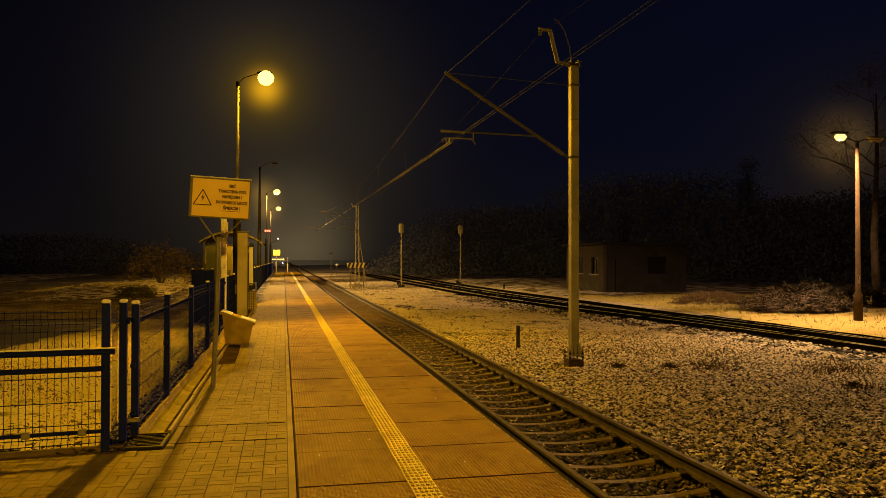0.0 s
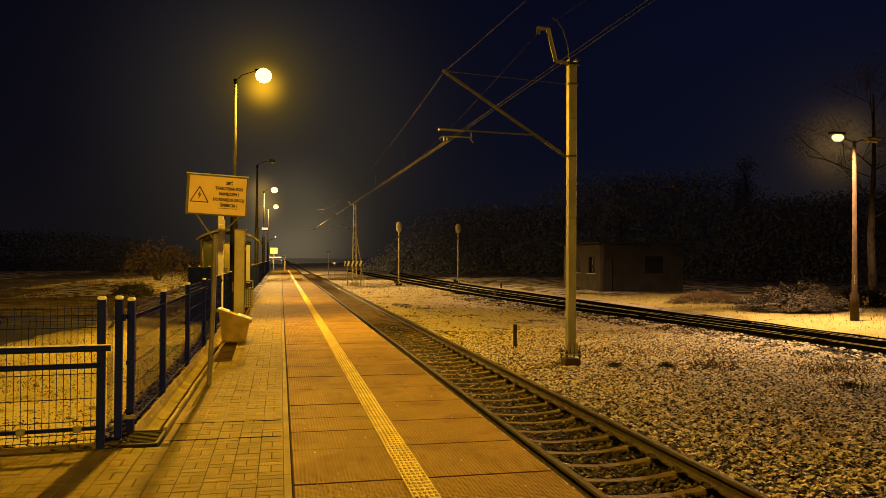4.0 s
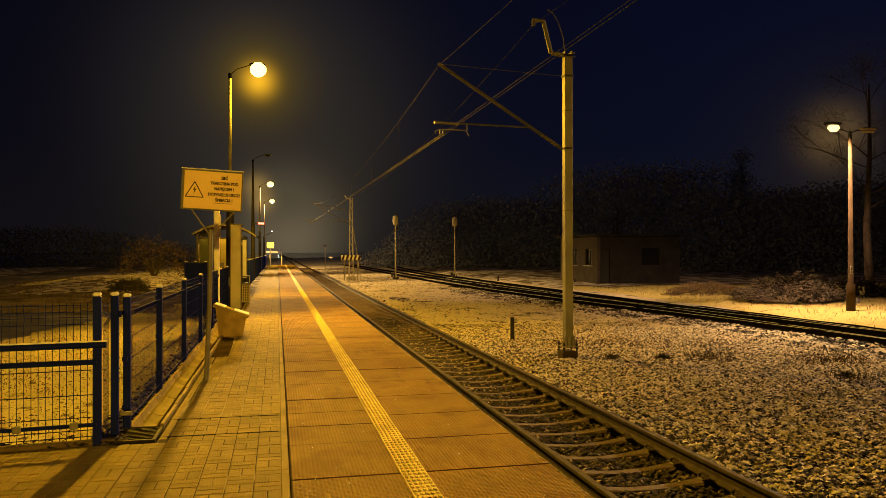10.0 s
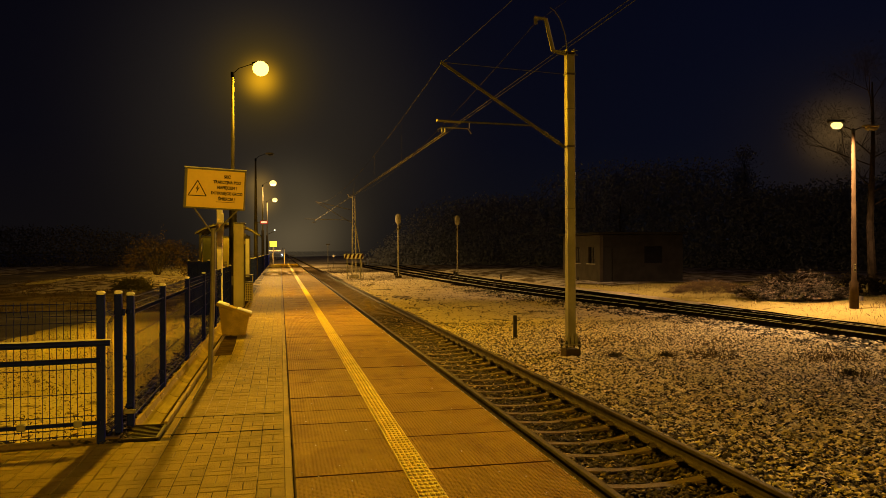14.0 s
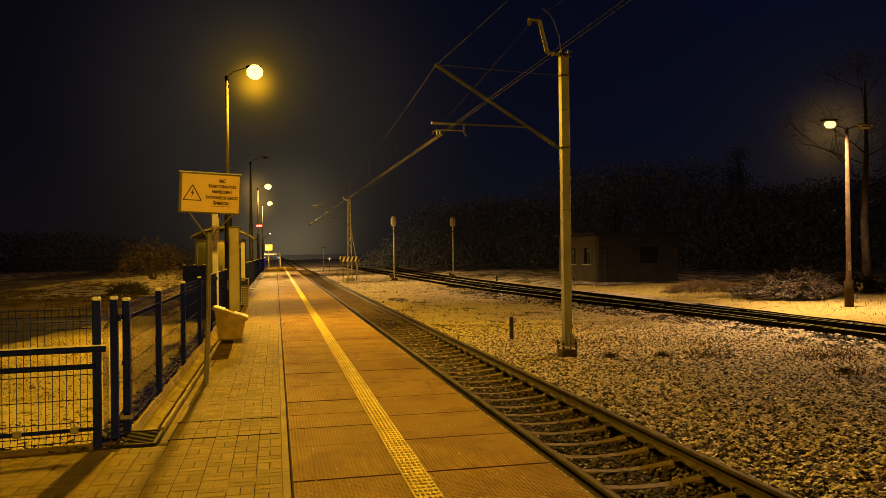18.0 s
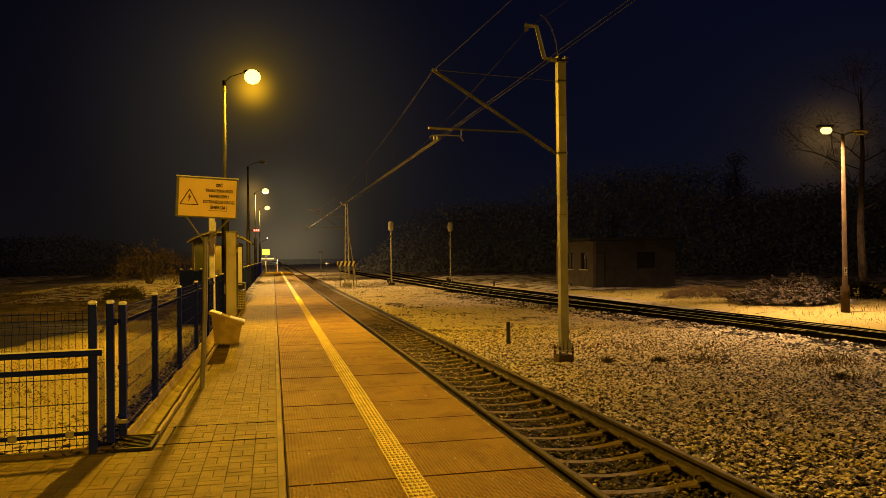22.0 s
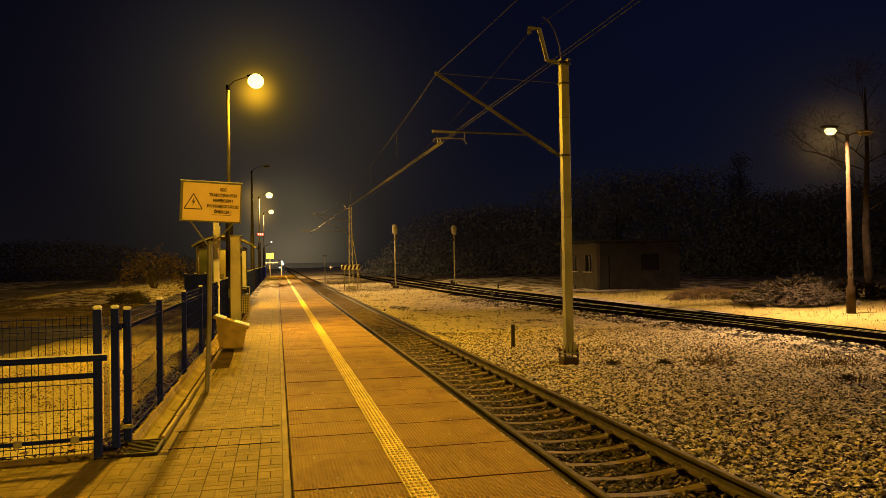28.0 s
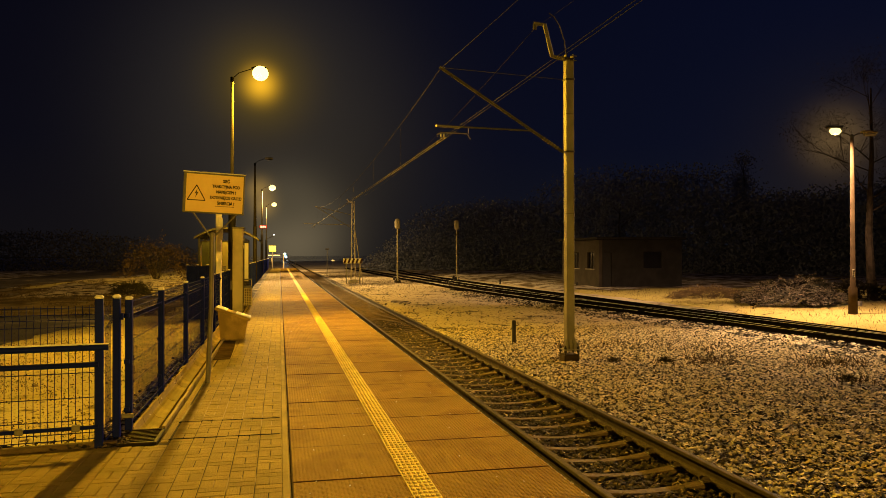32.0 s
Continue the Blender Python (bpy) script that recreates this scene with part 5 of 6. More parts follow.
def signal(x, y):
    t = thing("signal", x, y, -0.75, 0, "railway colour-light signal seen from behind on a thin post", "railway signal", "signals")
    part("pole", Shape().tube([(0, 0, 0.2), (0, 0, 5.0)], [0.07, 0.055], 10), M_SIGHEAD, t)
    hd = Shape()
    for z, w in ((4.85, 0.14), (5.0, 0.24), (5.5, 0.26), (5.68, 0.20), (5.76, 0.08)):
        hd.v += [(w * math.cos(a * math.pi / 6), 0.7 * w * math.sin(a * math.pi / 6), z) for a in range(12)]
    hd.f = [(i * 12 + j, i * 12 + (j + 1) % 12, i * 12 + 12 + (j + 1) % 12, i * 12 + 12 + j) for i in range(4) for j in range(12)] + [tuple(reversed(range(12))), tuple(range(48, 60))]
    part("head", hd, M_SIGHEAD, t, "grey rounded signal head", True)
    part("bracket", Shape().box(0.12, 0, 4.55, 0.18, 0.15, 0.3, 0.02).box(-0.1, 0, 4.4, 0.12, 0.1, 0.2, 0.02), M_DARKSTEEL, t)
    part("foot", Shape().box(0, 0, 0.1, 0.55, 0.5, 0.24, 0.05).box(0, 0, 0.30, 0.3, 0.3, 0.2, 0.03).box(-0.3, 0, 0.36, 0.2, 0.22, 0.28, 0.03), M_DARKSTEEL, t)
    part("number_plate", Shape().box(0, -0.27, 0.30, 0.07, 0.02, 0.26, 0.006), M_WHITE, t)
    return t


signal(10.38, 67.0)
signal(16.28, 68.8)
mk = thing("marker_post", 6.28, 19.7, -0.72, 0, "short dark concrete marker post in the gravel", "post")
part("shaft", Shape().box(0, 0, 0.29, 0.10, 0.10, 0.68, 0.015), M_DARKSTEEL, mk)
for x, yy in ((12.9, 57), (13.6, 47), (17.9, 60), (21.4, 52)):
    p = thing("marker_stub", x, yy, -0.74, 0, "small dark stub beside the sidings", "post", "stubs")
    part("shaft", Shape().box(0, 0, 0.2, 0.14, 0.14, 0.5, 0.02), M_DARKSTEEL, p)
# a dark irregular patch in the gravel, built as a thin flat disc
hole = thing("dark_gravel_patch", 6.2, 38.8, -0.735, 0, "flat dark irregular patch in the snowy gravel", "pit cover")
rim = [(0.46 * math.cos(a) * (1 + 0.18 * math.sin(3 * a + 1)), 1.45 * math.sin(a) * (1 + 0.15 * math.sin(4 * a)), 0) for a in np.linspace(0, 6.1, 26)]
lidp = Shape().add(rim + [(x * 1.05, y * 1.05, -0.06) for x, y, z in rim], [tuple(range(26))] + [(i, i + 26, (i + 1) % 26 + 26, (i + 1) % 26) for i in range(26)])
part("cover", lidp, M_BED_MID, hole)
fl = thing("far_lamp", 6.14, 100, -0.75, 0, "distant dark lamp post with a small head", "street lamp")
part("pole", Shape().tube([(0, 0, 0), (0, 0, 3.2)], 0.045, 8), M_CANT, fl)
part("head", Shape().box(0, 0, 3.3, 0.5, 0.4, 0.16, 0.06), M_DARKSTEEL, fl)
cr = thing("cross_marker", 6.9, 100, -0.75, 0, "small pale cross-shaped marker on a stake", "sign")
part("stake", Shape().tube([(0, 0, 0), (0, 0, 1.5)], 0.025, 6), M_DARKSTEEL, cr)
part("cross", Shape().box(0, 0, 1.77, 0.46, 0.04, 0.075, 0.01).box(0, -0.03, 1.77, 0.075, 0.04, 0.36, 0.01), M_WHITE, cr)

# ---- platform end ----
nb = thing("name_board", -0.58, 101, 0, 0, "dark station name board with pale bars on two posts", "sign")
bb = part("board", Shape().box(0, 0, 1.73, 2.24, 0.06, 0.66, 0.01), M_BOARD, nb)
for x, w in ((-0.62, 0.55), (0.2, 0.95)):
    part("bar_mark", Shape().box(x, -0.036, 1.74, w, 0.01, 0.15), M_WHITE, bb)
for x in (-0.39, 1.12):
    part("post", Shape().box(x, 0.05, 1.0, 0.08, 0.06, 2.0, 0.01), M_CREAM, nb)
ds = thing("departure_display", -0.86, 97, 0, 0, "lit yellow display box on a thin post", "display")
part("case", Shape().box(0, 0, 2.58, 0.92, 0.16, 0.76, 0.03), M_DARKSTEEL, ds)
part("face", Shape().box(0, -0.085, 2.58, 0.86, 0.012, 0.70), M_DISPLAY, ds, "glowing yellow face")
part("post", Shape().tube([(0, 0, 0), (0, 0, 2.2)], 0.06, 8), M_GALV, ds)
rl = thing("led_sign", -0.98, 47.8, 3.48, 0, "red LED sign on a bracket of a lamp post", "display")
part("case", Shape().box(0, 0, 0, 0.46, 0.12, 0.22, 0.02), M_DARKSTEEL, rl)
part("face", Shape().box(0, -0.065, 0, 0.42, 0.01, 0.17), M_LED, rl, "glowing red face")
for x in (-0.12, 0.0, 0.12):
    part("bar_mark", Shape().box(x, -0.073, 0.0, 0.09, 0.004, 0.11), M_LEDTEXT, rl)
part("bracket", Shape().tube([(-0.45, 0.1, 0), (0, 0.08, 0)], 0.02, 6), M_DARKSTEEL, rl)
fd = thing("floodlight", -0.62, 88.8, 4.1, 0, "small white floodlight on a lamp post bracket", "floodlight")
part("case", Shape().box(0, 0, 0, 0.2, 0.2, 0.2, 0.04), M_DARKSTEEL, fd)
part("lens", Shape().box(0, -0.11, 0, 0.14, 0.02, 0.14, 0.005), M_FARLED, fd)
part("bracket", Shape().tube([(-0.86, 0.2, -0.5), (0, 0.05, -0.1)], 0.03, 6), M_DARKSTEEL, fd)
rd = thing("end_railing", 0, 103.0, 0, 0, "grey railing across the platform's end", "railing")
for i in range(5):
    part("post", Shape().tube([(-1.3 + i * 0.85, 0, 0), (-1.3 + i * 0.85, 0, 1.1)], 0.02, 6), M_DARKSTEEL, rd)
for z in (0.55, 1.08):
    part("rail", Shape().tube([(-1.3, 0, z), (2.1, 0, z)], 0.018, 6), M_DARKSTEEL, rd)

# ---- shed beyond the sidings ----
shed = thing("shed", 22.0, 49.4, -0.66, 0, "low flat-roofed shed, one side in a lighter, lit tone", "building")
L, D, HH = 6.4, 7.0, 3.45
# darker wall tone that paints shade on all but the lit side
M_WALL_SHADED = material("shaded_shed_render", (0.014, 0.0135, 0.0135), 0.9, scale=1.5, vary=0.3, fine=30)


def holed_wall(us, zs, holes, thick, along_y):
    """One wall with openings right through it: a grid of cells without those in holes."""
    sh, seen = Shape(), {}

    def vert(i, j, k):
        if (i, j, k) not in seen:
            seen[i, j, k] = len(sh.v)
            sh.v.append((k * thick, us[i], zs[j]) if along_y else (us[i], k * thick, zs[j]))
        return seen[i, j, k]

    full = {(i, j) for i in range(len(us) - 1) for j in range(len(zs) - 1)} - set(holes)
    for i, j in full:
        for k in (0, 1):
            sh.f.append((vert(i, j, k), vert(i + 1, j, k), vert(i + 1, j + 1, k), vert(i, j + 1, k)))
        for di, dj, p, q in ((-1, 0, (i, j), (i, j + 1)), (1, 0, (i + 1, j), (i + 1, j + 1)), (0, -1, (i, j), (i + 1, j)), (0, 1, (i, j + 1), (i + 1, j + 1))):
            if (i + di, j + dj) not in full:
                sh.f.append((vert(*p, 0), vert(*q, 0), vert(*q, 1), vert(*p, 1)))
    return sh


for a, b in ((0.9, 2.1), (3.6, 4.9)):
    w = part("window", Shape().box(0.16, (a + b) / 2, 1.96, 0.02, b - a, 1.2), M_PANE, shed, "dark window")
    part("window_frame", Shape().box(0.13, (a + b) / 2, 1.96, 0.05, 0.05, 1.08), M_WALL, w)
    part("window_sill", Shape().box(-0.04, (a + b) / 2, 1.34, 0.16, b - a + 0.2, 0.05, 0.01), M_CONCRETE, w)
part("wall", holed_wall([0, 0.9, 2.1, 3.6, 4.9, D], [0, 1.36, 2.56, HH], [(1, 1), (3, 1)], 0.24, True), M_WALL, shed, "wall in the lighter tone of the lit side")
for a, b in ((3.4, 4.8),):
    part("window", Shape().box((a + b) / 2, 0.16, 2.0, b - a, 0.02, 1.2), M_PANE, shed, "dark window")
part("wall", holed_wall([0.245, 0.3, 0.95, 3.4, 4.8, L], [0, 1.4, 2.5, 2.6, HH], [(1, 0), (1, 1), (3, 1), (3, 2)], 0.24, False), M_WALL_SHADED, shed, "wall in the darker tone of the shaded side")
part("wall", Shape().box(L - 0.12, D / 2, HH / 2, 0.24, D - 0.5, HH), M_WALL_SHADED, shed)
part("wall", Shape().box(L / 2, D - 0.12, HH / 2, L - 0.5, 0.24, HH), M_WALL_SHADED, shed)
part("roof", Shape().box(L / 2, D / 2, HH + 0.09, L + 0.5, D + 0.5, 0.18, 0.03), M_WALL_SHADED, shed, "flat dark roof slab")
part("door", Shape().box(0.625, 0.15, 1.25, 0.65, 0.05, 2.5, 0.01), M_BLACK, shed, "dark door")


# ---- trees and shrubs ----
def branch_pts(p, d, length, r, depth, out, leaves):
    q = p + d * length * 0.5 + Vector((random.uniform(-1, 1), random.uniform(-1, 1), 0.3)) * length * 0.06
    e = p + d * length
    out.append(([p, q, e], [r, r * 0.75, r * 0.5]))
    if depth == 0:
        leaves += [q, e, (q + e) / 2]
        return
    for _ in range(random.choice((3, 4))):
        nd = (d + Vector((random.uniform(-1, 1), random.uniform(-1, 1), random.uniform(-0.35, 0.75))) * 0.85).normalized()
        branch_pts(p.lerp(e, random.uniform(0.45, 1.0)), nd, length * random.uniform(0.55, 0.75), r * 0.5, depth - 1, out, leaves)


def tree(x, y, h, seed, leaf=M_TWIG, size=0.32, per=14, spread=0.6, label="bare dark tree standing behind the railway", depth=3, tall=False, limb=1.0, bark=M_BARK):
    random.seed(seed)
    t = thing("tree", x, y, float(ground_height(np.array(x), np.array(y))) - 0.05, random.uniform(0, 360), label, "tree", "trees")
    out, leaves = [], []
    trunk = Shape().tube([(0, 0, 0), (0.05 * h * 0.2, 0, h * 0.25), (0, 0.02 * h, h * 0.55), (0, 0, h * 0.8)], [h * 0.017, h * 0.013, h * 0.008, h * 0.003], 8)
    for i in range(8 if not tall else 12):
        a, z = random.uniform(0, 6.28), random.uniform(0.25, 0.8)
        d = Vector((math.cos(a), math.sin(a), 0.5 if not tall else 3.0)).normalized()
        branch_pts(Vector((0, 0, h * z)), d, h * (0.22 if not tall else 0.085) * (1.25 - z * 0.6), h * 0.008 * limb, depth - 1, out, leaves)
    for pts, rr in out:
        trunk.tube(pts, rr, 4, False)
    part("trunk", trunk, bark, t, "bark trunk and limbs")
    L0 = np.repeat(np.array([tuple(p) for p in leaves]), per, axis=0)
    L0 = L0 + rng.normal(0, h * 0.028, L0.shape)
    blades("crown", leaf, L0, rng.normal(size=L0.shape), size, size * 0.4, parent=t)
    return t


for i, (x, y, h) in enumerate(((44, 92, 11.5), (67, 84, 9.5), (-46, 92, 7))):
    tree(x, y, h, 100 + i, size=0.22, per=4, limb=0.4)
tree(61.5, 91, 18.0, 300, size=0.20, per=5, tall=True, limb=0.3)
tree(30.6, 34.0, 14.0, 301, leaf=M_DIM, size=0.055, per=50, label="bare tree with a pale trunk behind the yard lamp", limb=0.4, bark=M_PALE_BARK)


def shrub(name, x, y, z, rx, ry, rz, n, leaf, length, width, label, seed, droop=0.25, stems=14):
    random.seed(seed)
    t = thing(name, x, y, z, 0, label, "shrub")
    st = Shape()
    for i in range(stems):
        a = random.uniform(0, 6.28)
        q = Vector((math.cos(a) * rx * random.uniform(0.3, 0.8), math.sin(a) * ry * random.uniform(0.3, 0.8), rz * random.uniform(0.5, 0.9)))
        st.tube([(q.x * 0.1, q.y * 0.1, 0), q * 0.5 + Vector((0, 0, rz * 0.15)), q], [0.014, 0.010, 0.004], 5, False)
    part("branchwork", st, M_BARK, t)
    r = np.random.default_rng(seed)
    d = r.normal(size=(n, 3))
    d[:, 2] = np.abs(d[:, 2])
    d /= np.linalg.norm(d, axis=1)[:, None]
    lump = 1 + 0.22 * np.sin(d[:, 0] * 9 + seed) * np.cos(d[:, 1] * 8) + 0.12 * np.sin(d[:, 0] * 21 + 2) * np.sin(d[:, 2] * 17)
    rad = r.uniform(0.55, 1.0, n) ** 0.5 * lump
    p = d * rad[:, None] * np.array([rx, ry, rz])
    dirs = d * np.array([1, 1, 0.55]) + r.normal(0, 0.35, d.shape)
    blades("foliage", leaf, p, dirs, length, width, parent=t, bend=droop)
    return t


def juniper(x, y, z, rx, ry, rz, sprays, label, seed):
    """A low spreading bush of drooping sprays, each a feather of small blades."""
    rr = np.random.default_rng(seed)
    t = thing("juniper_bush", x, y, z, 0, label, "shrub")
    st, P, Dv = Shape(), [], []
    for _ in range(sprays):
        a, q = rr.uniform(0, 2 * math.pi), rr.uniform(0.15, 1.0) ** 0.6
        ox, oy = math.cos(a) * rx * q * 0.75, math.sin(a) * ry * q * 0.75
        skew = 1.0 + 0.25 * math.cos(a - 0.4)
        oz = rz * (1.05 - q * q * 0.85) * rr.uniform(0.45, 1.0) * skew
        d = Vector((math.cos(a), math.sin(a), rr.uniform(0.1, 0.7))).normalized()
        ln = rr.uniform(0.40, 0.85)
        o = Vector((ox, oy, max(oz, 0.08)))
        st.tube([o - d * 0.3, o, o + d * ln - Vector((0, 0, 0.18 * ln))], [0.016, 0.012, 0.004], 4, False)
        n = 80
        u = rr.uniform(0, 1, n)
        base = np.array(o)[None] + u[:, None] * np.array(d)[None] * ln - np.array([0, 0, 0.22])[None] * (u[:, None] ** 2) * ln
        P.append(base)
        Dv.append(np.array(d)[None] * 0.9 + rr.normal(0, 0.55, (n, 3)) * np.array([1, 1, 0.35]))
    part("branchwork", st, M_BARK, t)
    blades("foliage", M_JUNIPER, np.concatenate(P), np.concatenate(Dv), 0.12, 0.017, parent=t, bend=0.3, level=0.75)
    return t


juniper(23.2, 30.75, -0.66, 2.8, 1.9, 1.10, 900, "spreading juniper bush laden with snow", 11)
shrub("juniper_bush", 22.6, 36.6, -0.66, 2.1, 1.1, 0.62, 5000, M_GRASS, 0.16, 0.014, "low brown bush behind the sidings", 12, 0.4)
shrub("juniper_bush", 28.6, 33.0, -0.62, 1.6, 1.3, 0.9, 900, M_LEAF, 0.30, 0.05, "dark low bush behind the yard lamp", 15, 0.4)
shrub("russet_shrub", -7.1, 47.0, 0.30, 2.1, 1.5, 2.3, 2600, M_BRUSH, 0.11, 0.026, "leafy russet shrub with thin stems in the snow", 13, 0.2, 40)
bl = thing("kerb_block", 25.5, 29.1, -0.66, 20, "small pale concrete block lying in the snow", "block")
part("block", Shape().box(0, 0, 0.12, 0.24, 0.2, 0.26, 0.02), M_CONCRETE, bl)
shrub("dark_shrub", -6.2, 34.3, -0.08, 0.85, 0.7, 0.62, 4200, M_TUFT, 0.13, 0.012, "low dark shrub on a snowy mound", 14, 0.3)

def woods(name, n, along, tops, label, seed, depth=4.0, leaf=M_TWIG):
    """A far belt of bare trees as one thin mass of twigs with a rounded, broken top."""
    r = np.random.default_rng(seed)
    u = r.uniform(0, 1, n)
    p = np.array([along(v) for v in u])
    hv = np.interp(u, [q[0] for q in tops], [q[1] for q in tops])
    crown = np.abs(np.sin(u * 47 + seed)) ** 0.5 * 0.75 + np.abs(np.sin(u * 113 + 1)) ** 0.6 * 0.25
    top = hv * (0.78 + 0.22 * crown) * (1.03 - 0.10 * r.uniform(0, 1, n) ** 2)
    z = -0.8 + top * r.uniform(0, 1, n) ** 1.15
    co = np.stack([p[:, 0] + r.uniform(-1.5, 1.5, n) * depth, p[:, 1] + r.uniform(-1.5, 1.5, n) * depth, z], 1)
    return blades(name, leaf, co, r.normal(size=co.shape) + np.array([0, 0, 0.5]), 0.36, 0.11, label, "woods")


def bearing(start, turn, near, drop):
    return lambda v: ((near - drop * v) * math.sin(radians(start + turn * v)), (near - drop * v) * math.cos(radians(start + turn * v)))


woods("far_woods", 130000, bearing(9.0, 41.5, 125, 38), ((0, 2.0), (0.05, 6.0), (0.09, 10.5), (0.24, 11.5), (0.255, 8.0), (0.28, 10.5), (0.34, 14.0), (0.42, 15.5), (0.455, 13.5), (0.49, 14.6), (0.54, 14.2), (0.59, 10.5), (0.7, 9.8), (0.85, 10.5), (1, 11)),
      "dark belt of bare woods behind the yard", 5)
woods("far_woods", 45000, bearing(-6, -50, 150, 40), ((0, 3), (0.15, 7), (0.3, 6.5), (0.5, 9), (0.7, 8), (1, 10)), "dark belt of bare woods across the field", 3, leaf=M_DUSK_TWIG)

# dry grass between the stones and on the verges
pts, dr = [], []
for cx, cy, n, sp in ((7.35, 15.75, 40, 0.10), (8.5, 15.5, 50, 0.12), (9.3, 15.0, 170, 0.32), (9.8, 15.6, 120, 0.5), (11.6, 14.2, 190, 0.38), (12.1, 14.6, 120, 0.5), (9.0, 18.5, 130, 0.8), (10.6, 12.3, 90, 0.3), (7.6, 18.4, 110, 0.6), (10.8, 17.2, 120, 0.7), (12.3, 11.6, 70, 0.3)):
    a = rng.normal(0, sp, (n, 2))
    pts.append(np.stack([cx + a[:, 0], cy + a[:, 1] * 0.7, np.full(n, -0.76)], 1))
    dr.append(rng.normal(0, 0.55, (n, 3)) + np.array([0, 0, 1.0]))
for cx, cy, n in ((7.35, 15.75, 90), (8.5, 15.5, 110), (10.6, 12.4, 70)):
    a = rng.normal(0, 0.045, (n, 2))
    blades("weed_tuft", M_TUFT, np.stack([cx + a[:, 0], cy + a[:, 1], np.full(n, -0.75)], 1), rng.normal(0, 0.6, (n, 3)) + np.array([0, 0, 0.9]), 0.20, 0.014,
           "dark green weed tuft in the ballast", "weed", "")
blades("dry_grass", M_GRASS, np.concatenate(pts), np.concatenate(dr), 0.26, 0.009, "dry weeds growing through the ballast", "weeds")
n = 5200
gxs, gys = rng.uniform(18.6, 34, n), rng.uniform(20, 62, n)
far_l = rng.uniform(-24, -2.5, 2600), rng.uniform(24, 62, 2600)
mid_g = rng.uniform(5.5, 12, 2600), rng.uniform(52, 100, 2600)
ax_, ay_ = np.concatenate([gxs, far_l[0], mid_g[0]]), np.concatenate([gys, far_l[1], mid_g[1]])
wx, wy = rng.uniform(5.4, 12.2, 5000), rng.uniform(50, 108, 5000)
patchy = np.sin(wx * 1.1 + 0.2 * wy) * np.sin(wy * 0.5 + wx) + rng.normal(0, 0.3, 5000) > 0.32
wx, wy = wx[patchy], wy[patchy]
blades("verge_weeds", M_GRASS, np.stack([wx, wy, np.full(len(wx), -0.77)], 1), rng.normal(0, 0.5, (len(wx), 3)) + np.array([0, 0, 1.0]), 0.26, 0.010,
       "tall dead weeds on the snowy ballast", "weeds")
az_ = np.maximum(ground_height(ax_, ay_), np.where((ax_ > 2.3) & (ax_ < 13), -0.77, -9)) - 0.01
blades("verge_grass", M_GRASS, np.stack([ax_, ay_, az_], 1), rng.normal(0, 0.5, (len(ax_), 3)) + np.array([0, 0, 1.0]), 0.22, 0.008,
       "dead grass sticking out of the snow", "grass")

n = 52000
bx, by = -1.6 - 5.2 * rng.uniform(0, 1, n) ** 1.1, rng.uniform(5.5, 27, n)
clump = np.sin(bx * 2.3 + np.sin(by * 1.7)) * np.sin(by * 1.9 + 1.3 * bx) + rng.normal(0, 0.8, n) > 0.45
bx, by = bx[clump], by[clump]
n = len(bx)
blades("field_grass", M_TUFT, np.stack([bx, by, ground_height(bx, by) - 0.005], 1), rng.normal(0, 0.9, (n, 3)) + np.array([0, 0, 0.7]), 0.045, 0.0055,
       "bits of dead grass poking through the snow", "grass")

cx, cy = rng.uniform(-22, -3.5, 90), rng.uniform(24, 41, 90)
cn = 70
tx, ty = np.repeat(cx, cn) + rng.normal(0, 0.32, 90 * cn), np.repeat(cy, cn) + rng.normal(0, 0.28, 90 * cn)
blades("meadow_tufts", M_GRASS, np.stack([tx, ty, ground_height(tx, ty) + 0.01], 1), rng.normal(0, 0.6, (90 * cn, 3)) + np.array([0, 0, 0.9]), 0.24, 0.010,
       "clumps of dead grass on the meadow", "grass")

# ---- ballast stones ----
# low mats of dead grass and blown snow that half bury the stones
mat_x, mat_y = np.arange(6.3, 13.4, 0.1), np.arange(8.5, 30.0, 0.12)
drift = Shape()
for xv in mat_x:
    for yv in mat_y:
        swell = max(0.0, noise.noise((xv * 0.55, yv * 0.38, 3.1)) + 0.35 * noise.noise((xv * 2.1, yv * 1.6, 7.7)) - 0.06)
        bank = math.exp(-((xv - SIDE_A(yv) + 3.35) / 0.30) ** 2) * (0.7 + 0.6 * noise.noise((xv * 1.3, yv * 0.9, 1.4)))
        drift.v.append((xv, yv, -0.79 + 0.12 * min(swell, 0.40) + 0.070 * bank))
drift.f = [(i * len(mat_y) + j, (i + 1) * len(mat_y) + j, (i + 1) * len(mat_y) + j + 1, i * len(mat_y) + j + 1) for i in range(len(mat_x) - 1) for j in range(len(mat_y) - 1)]
solid("grass_mat", drift, M_MAT, "low mats of dead grass and blown snow between the stones", "grass", "stuff", True)

def spread(n, x0, x1, y0, y1, power=1.0):
    return rng.uniform(x0, x1, n), y0 + (y1 - y0) * rng.uniform(0, 1, n) ** power


sx, sy = spread(90000, 4.85, 12.5, 5.0, 24.0, 1.5)
keep = ~((np.abs(sx - 6.55) < 0.3) & (np.abs(sy - 16.36) < 0.3))
sx, sy = sx[keep], sy[keep]
dirty = sx < 5.05 + 1.1 * rng.uniform(0, 1, len(sx)) ** 1.3
scatter("gravel", M_STONE_RAIL, sx[dirty], sy[dirty], -0.75 + rng.uniform(-0.01, 0.03, int(dirty.sum())), 0.027, "stained ballast stones beside the rail", "gravel")
sx, sy = sx[~dirty], sy[~dirty]
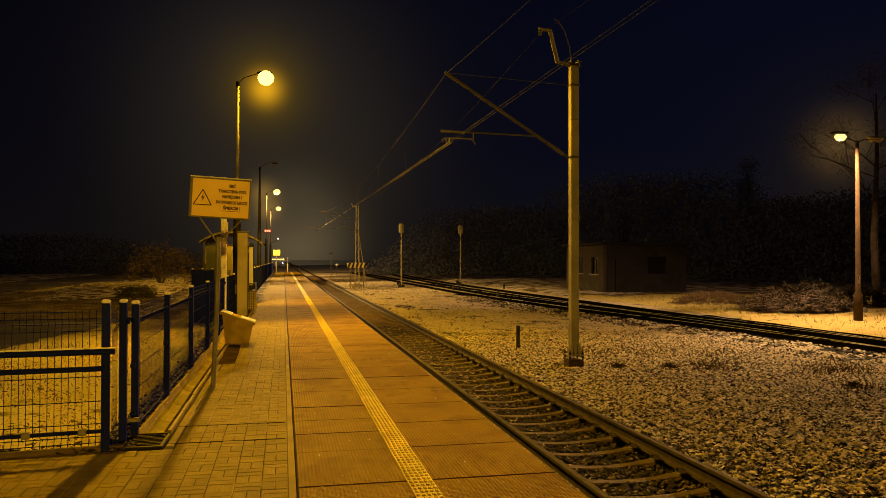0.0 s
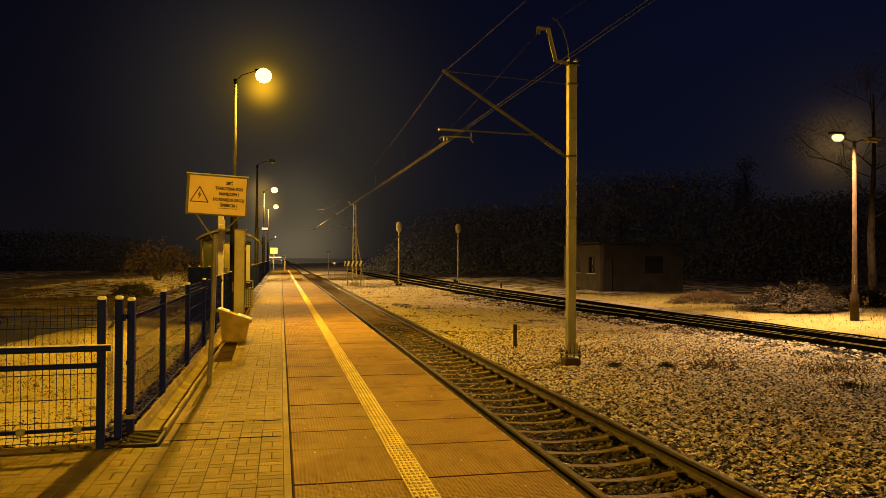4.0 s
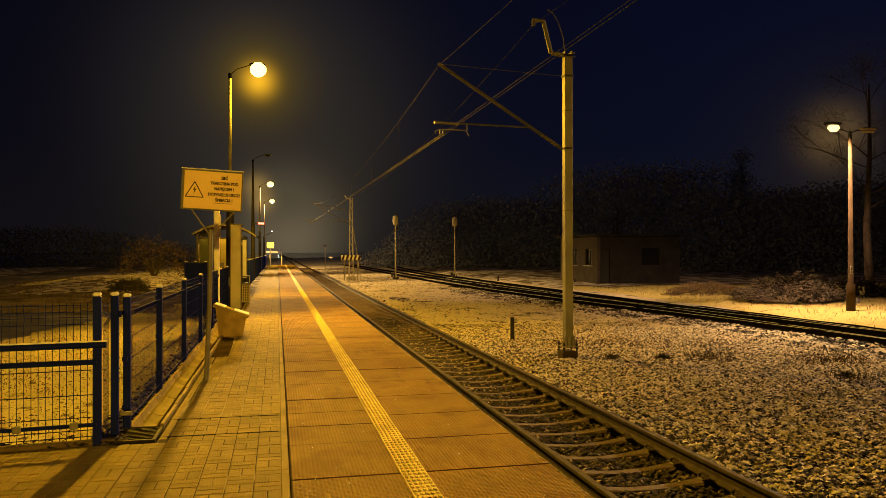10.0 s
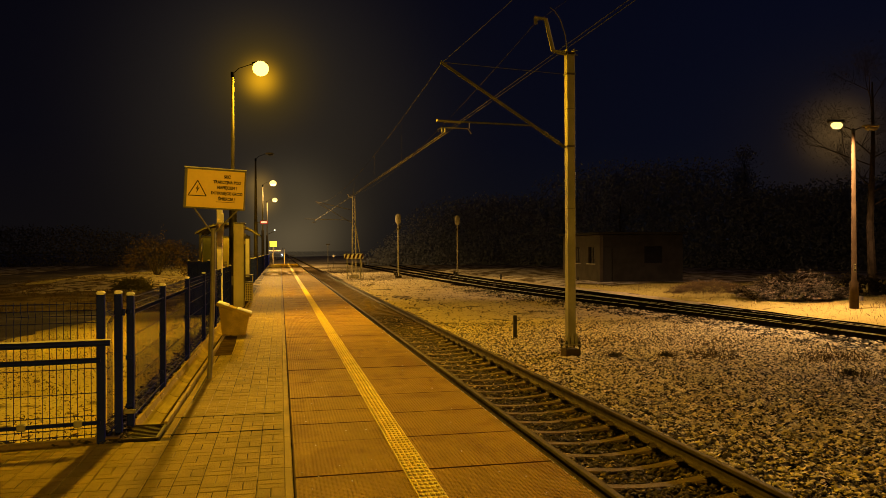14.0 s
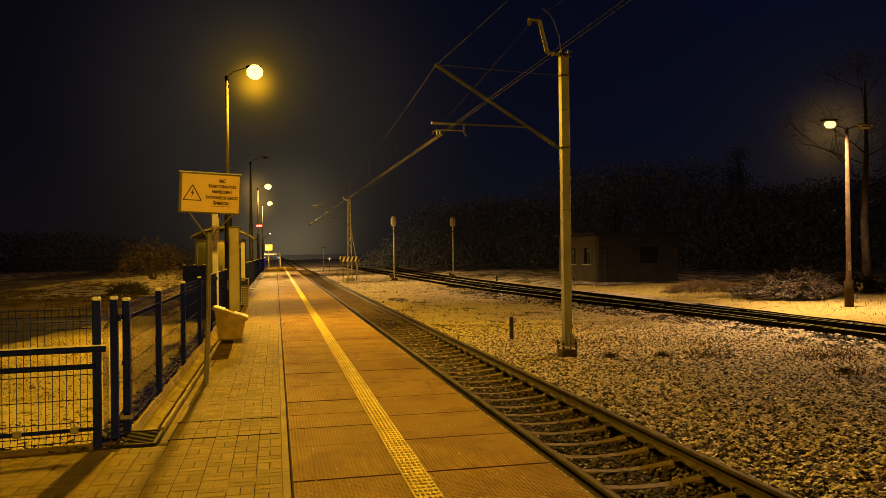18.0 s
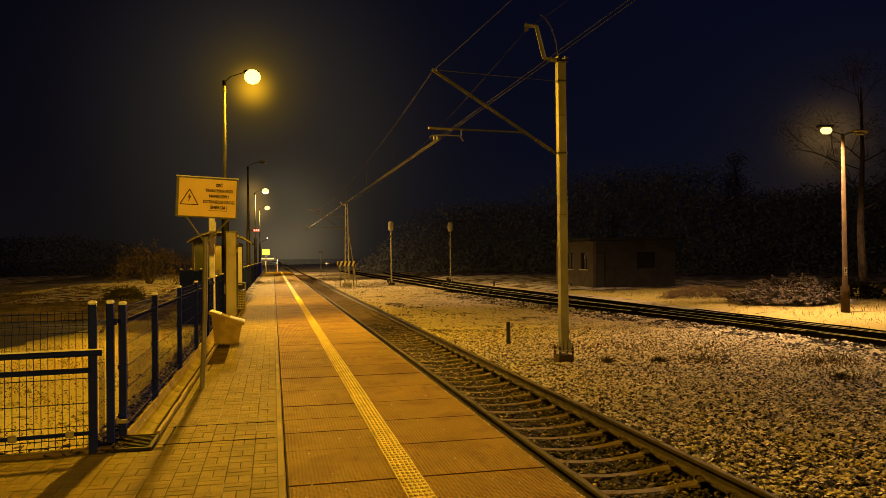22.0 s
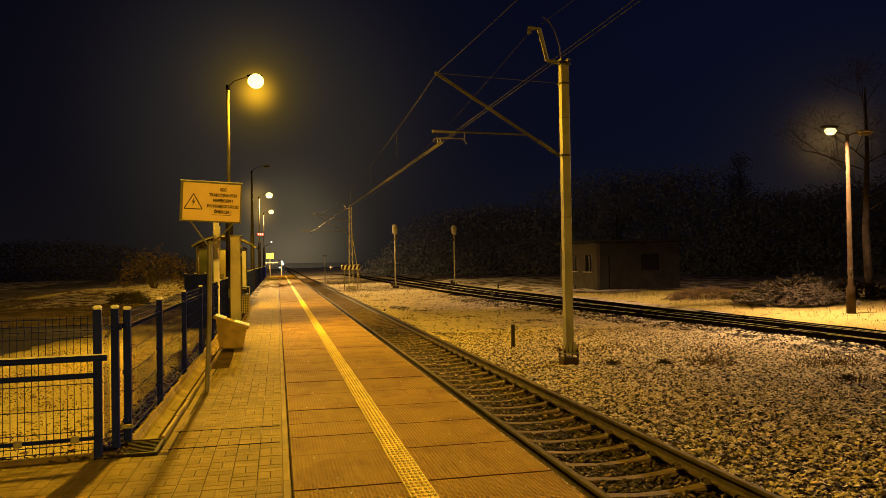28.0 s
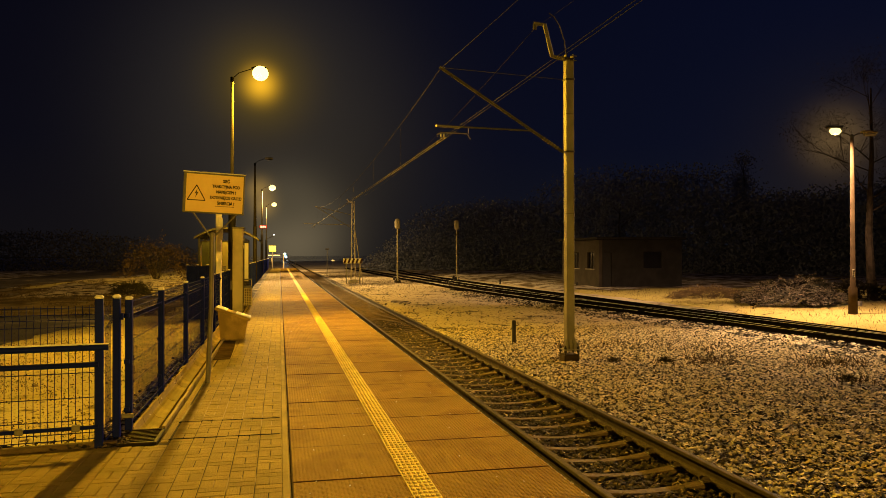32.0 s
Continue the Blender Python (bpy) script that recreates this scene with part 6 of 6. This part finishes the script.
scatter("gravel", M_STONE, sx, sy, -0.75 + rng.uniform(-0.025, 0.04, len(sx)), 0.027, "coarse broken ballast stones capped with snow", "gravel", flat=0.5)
sx, sy = spread(56000, 4.9, 13.4, 11.0, 24.0)
keep = ~((np.abs(sx - 6.55) < 0.32) & (np.abs(sy - 16.36) < 0.32))
sx, sy = sx[keep], sy[keep]
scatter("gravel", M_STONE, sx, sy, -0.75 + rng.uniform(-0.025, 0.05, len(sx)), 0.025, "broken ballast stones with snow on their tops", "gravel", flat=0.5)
sx, sy = spread(24000, 4.85, 13.2, 22.0, 62.0, 1.4)
keep = ((sx - 6.2) / 0.5) ** 2 + ((sy - 38.8) / 1.5) ** 2 > 1
sx, sy = sx[keep], sy[keep]
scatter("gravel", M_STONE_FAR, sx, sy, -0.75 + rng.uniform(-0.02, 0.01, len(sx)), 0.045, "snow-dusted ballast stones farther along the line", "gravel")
sx, sy = spread(15000, 0, 1, 8.0, 48.0, 1.2)
edge = np.array([SIDE_A(v) for v in sy])
scatter("gravel", M_STONE_SHOULDER, edge - 1.0 - 1.9 * sx ** 1.2, sy, -0.75 + rng.uniform(-0.02, 0.08, len(sx)), 0.038, "larger dark stones along the siding's shoulder", "gravel")
sx, sy = spread(36000, 2.45, 5.0, 3.5, 28.0, 1.5)
keep = (np.abs((sy - 7.2 + 0.2985) % 0.597 - 0.2985) > 0.082 + 0.022 * np.sin(sx * 23) * np.sin(sx * 7 + sy)) | (sx < 2.54)
sx, sy = sx[keep], sy[keep]
scatter("track_gravel", M_STONE_DARK, sx, sy, -0.772 + rng.uniform(-0.02, 0.015, len(sx)), 0.027, "brown stained ballast between the sleepers", "gravel")
n = 5200
sy = 7.5 + 16.5 * rng.uniform(0, 1, n) ** 1.4
scatter("fence_gravel", M_STONE, rng.normal(-1.56, 0.06, n), sy, rng.uniform(-0.03, 0.01, n), 0.024, "small stones under the fence", "gravel")

# white specks paint the sparkle of ice on the slabs
gx_, gy_ = rng.uniform(0.15, 2.1, 160), 4.0 + 26.0 * rng.uniform(0, 1, 160) ** 1.5
scatter("ice_specks", M_CAP_SNOW, gx_, gy_, np.full(160, 0.003), 0.0045, "tiny specks of ice on the platform slabs, white in place of glints", "ice", flat=0.8)

# ---- train ----
train = thing("train", 0, 1100, RAIL_Z, 0, "approaching train with three bright headlights", "train")
bs = Shape()
for yy, w, h in ((0.0, 1.15, 3.0), (0.5, 1.35, 3.5), (1.6, 1.42, 3.8), (40.0, 1.42, 3.8)):
    bs.v += [(w * sxx * c, yy, 0.9 + (h - 0.9) * zz) for sxx, zz, c in ((-1, 0, 1), (-1, 0.75, 1), (-1, 0.92, 0.85), (-1, 1, 0.5), (1, 1, 0.5), (1, 0.92, 0.85), (1, 0.75, 1), (1, 0, 1))]
bs.f = [(i * 8 + j, i * 8 + (j + 1) % 8, i * 8 + 8 + (j + 1) % 8, i * 8 + 8 + j) for i in range(3) for j in range(8)] + [tuple(reversed(range(8))), tuple(range(24, 32))]
part("body", bs, M_TRAIN, train)
part("windscreen", Shape().box(0, 0.12, 2.5, 1.9, 0.1, 0.9, 0.03), M_GLASS, train)
for x, z in ((-0.85, 1.45), (0.85, 1.45), (0, 3.35)):
    h = part("headlight", Shape().tube([(x, -0.10, z), (x, 0.25, z)], [0.40, 0.34], 14), M_DARKSTEEL, train)
    part("lens", Shape().tube([(x, -0.16, z), (x, -0.08, z)], [0.30, 0.40], 14), M_HEAD, h, "glowing white lens")
for yy in (5, 7.5, 32, 34.5):
    for x in (-0.7535, 0.7535):
        part("wheel", Shape().tube([(x - 0.06, yy, 0.46), (x + 0.06, yy, 0.46)], 0.46, 16), M_DARKSTEEL, train)
for yy in (6.25, 33.25):
    part("bogie", Shape().box(0, yy, 0.62, 2.0, 3.6, 0.4, 0.05), M_DARKSTEEL, train)


def motions():
    walk(train, [(t, pose(MAIN(y), y, RAIL_Z)) for t, y in ((0, 1100), (8, 930), (16, 760), (24, 600), (32, 450))])


motions()
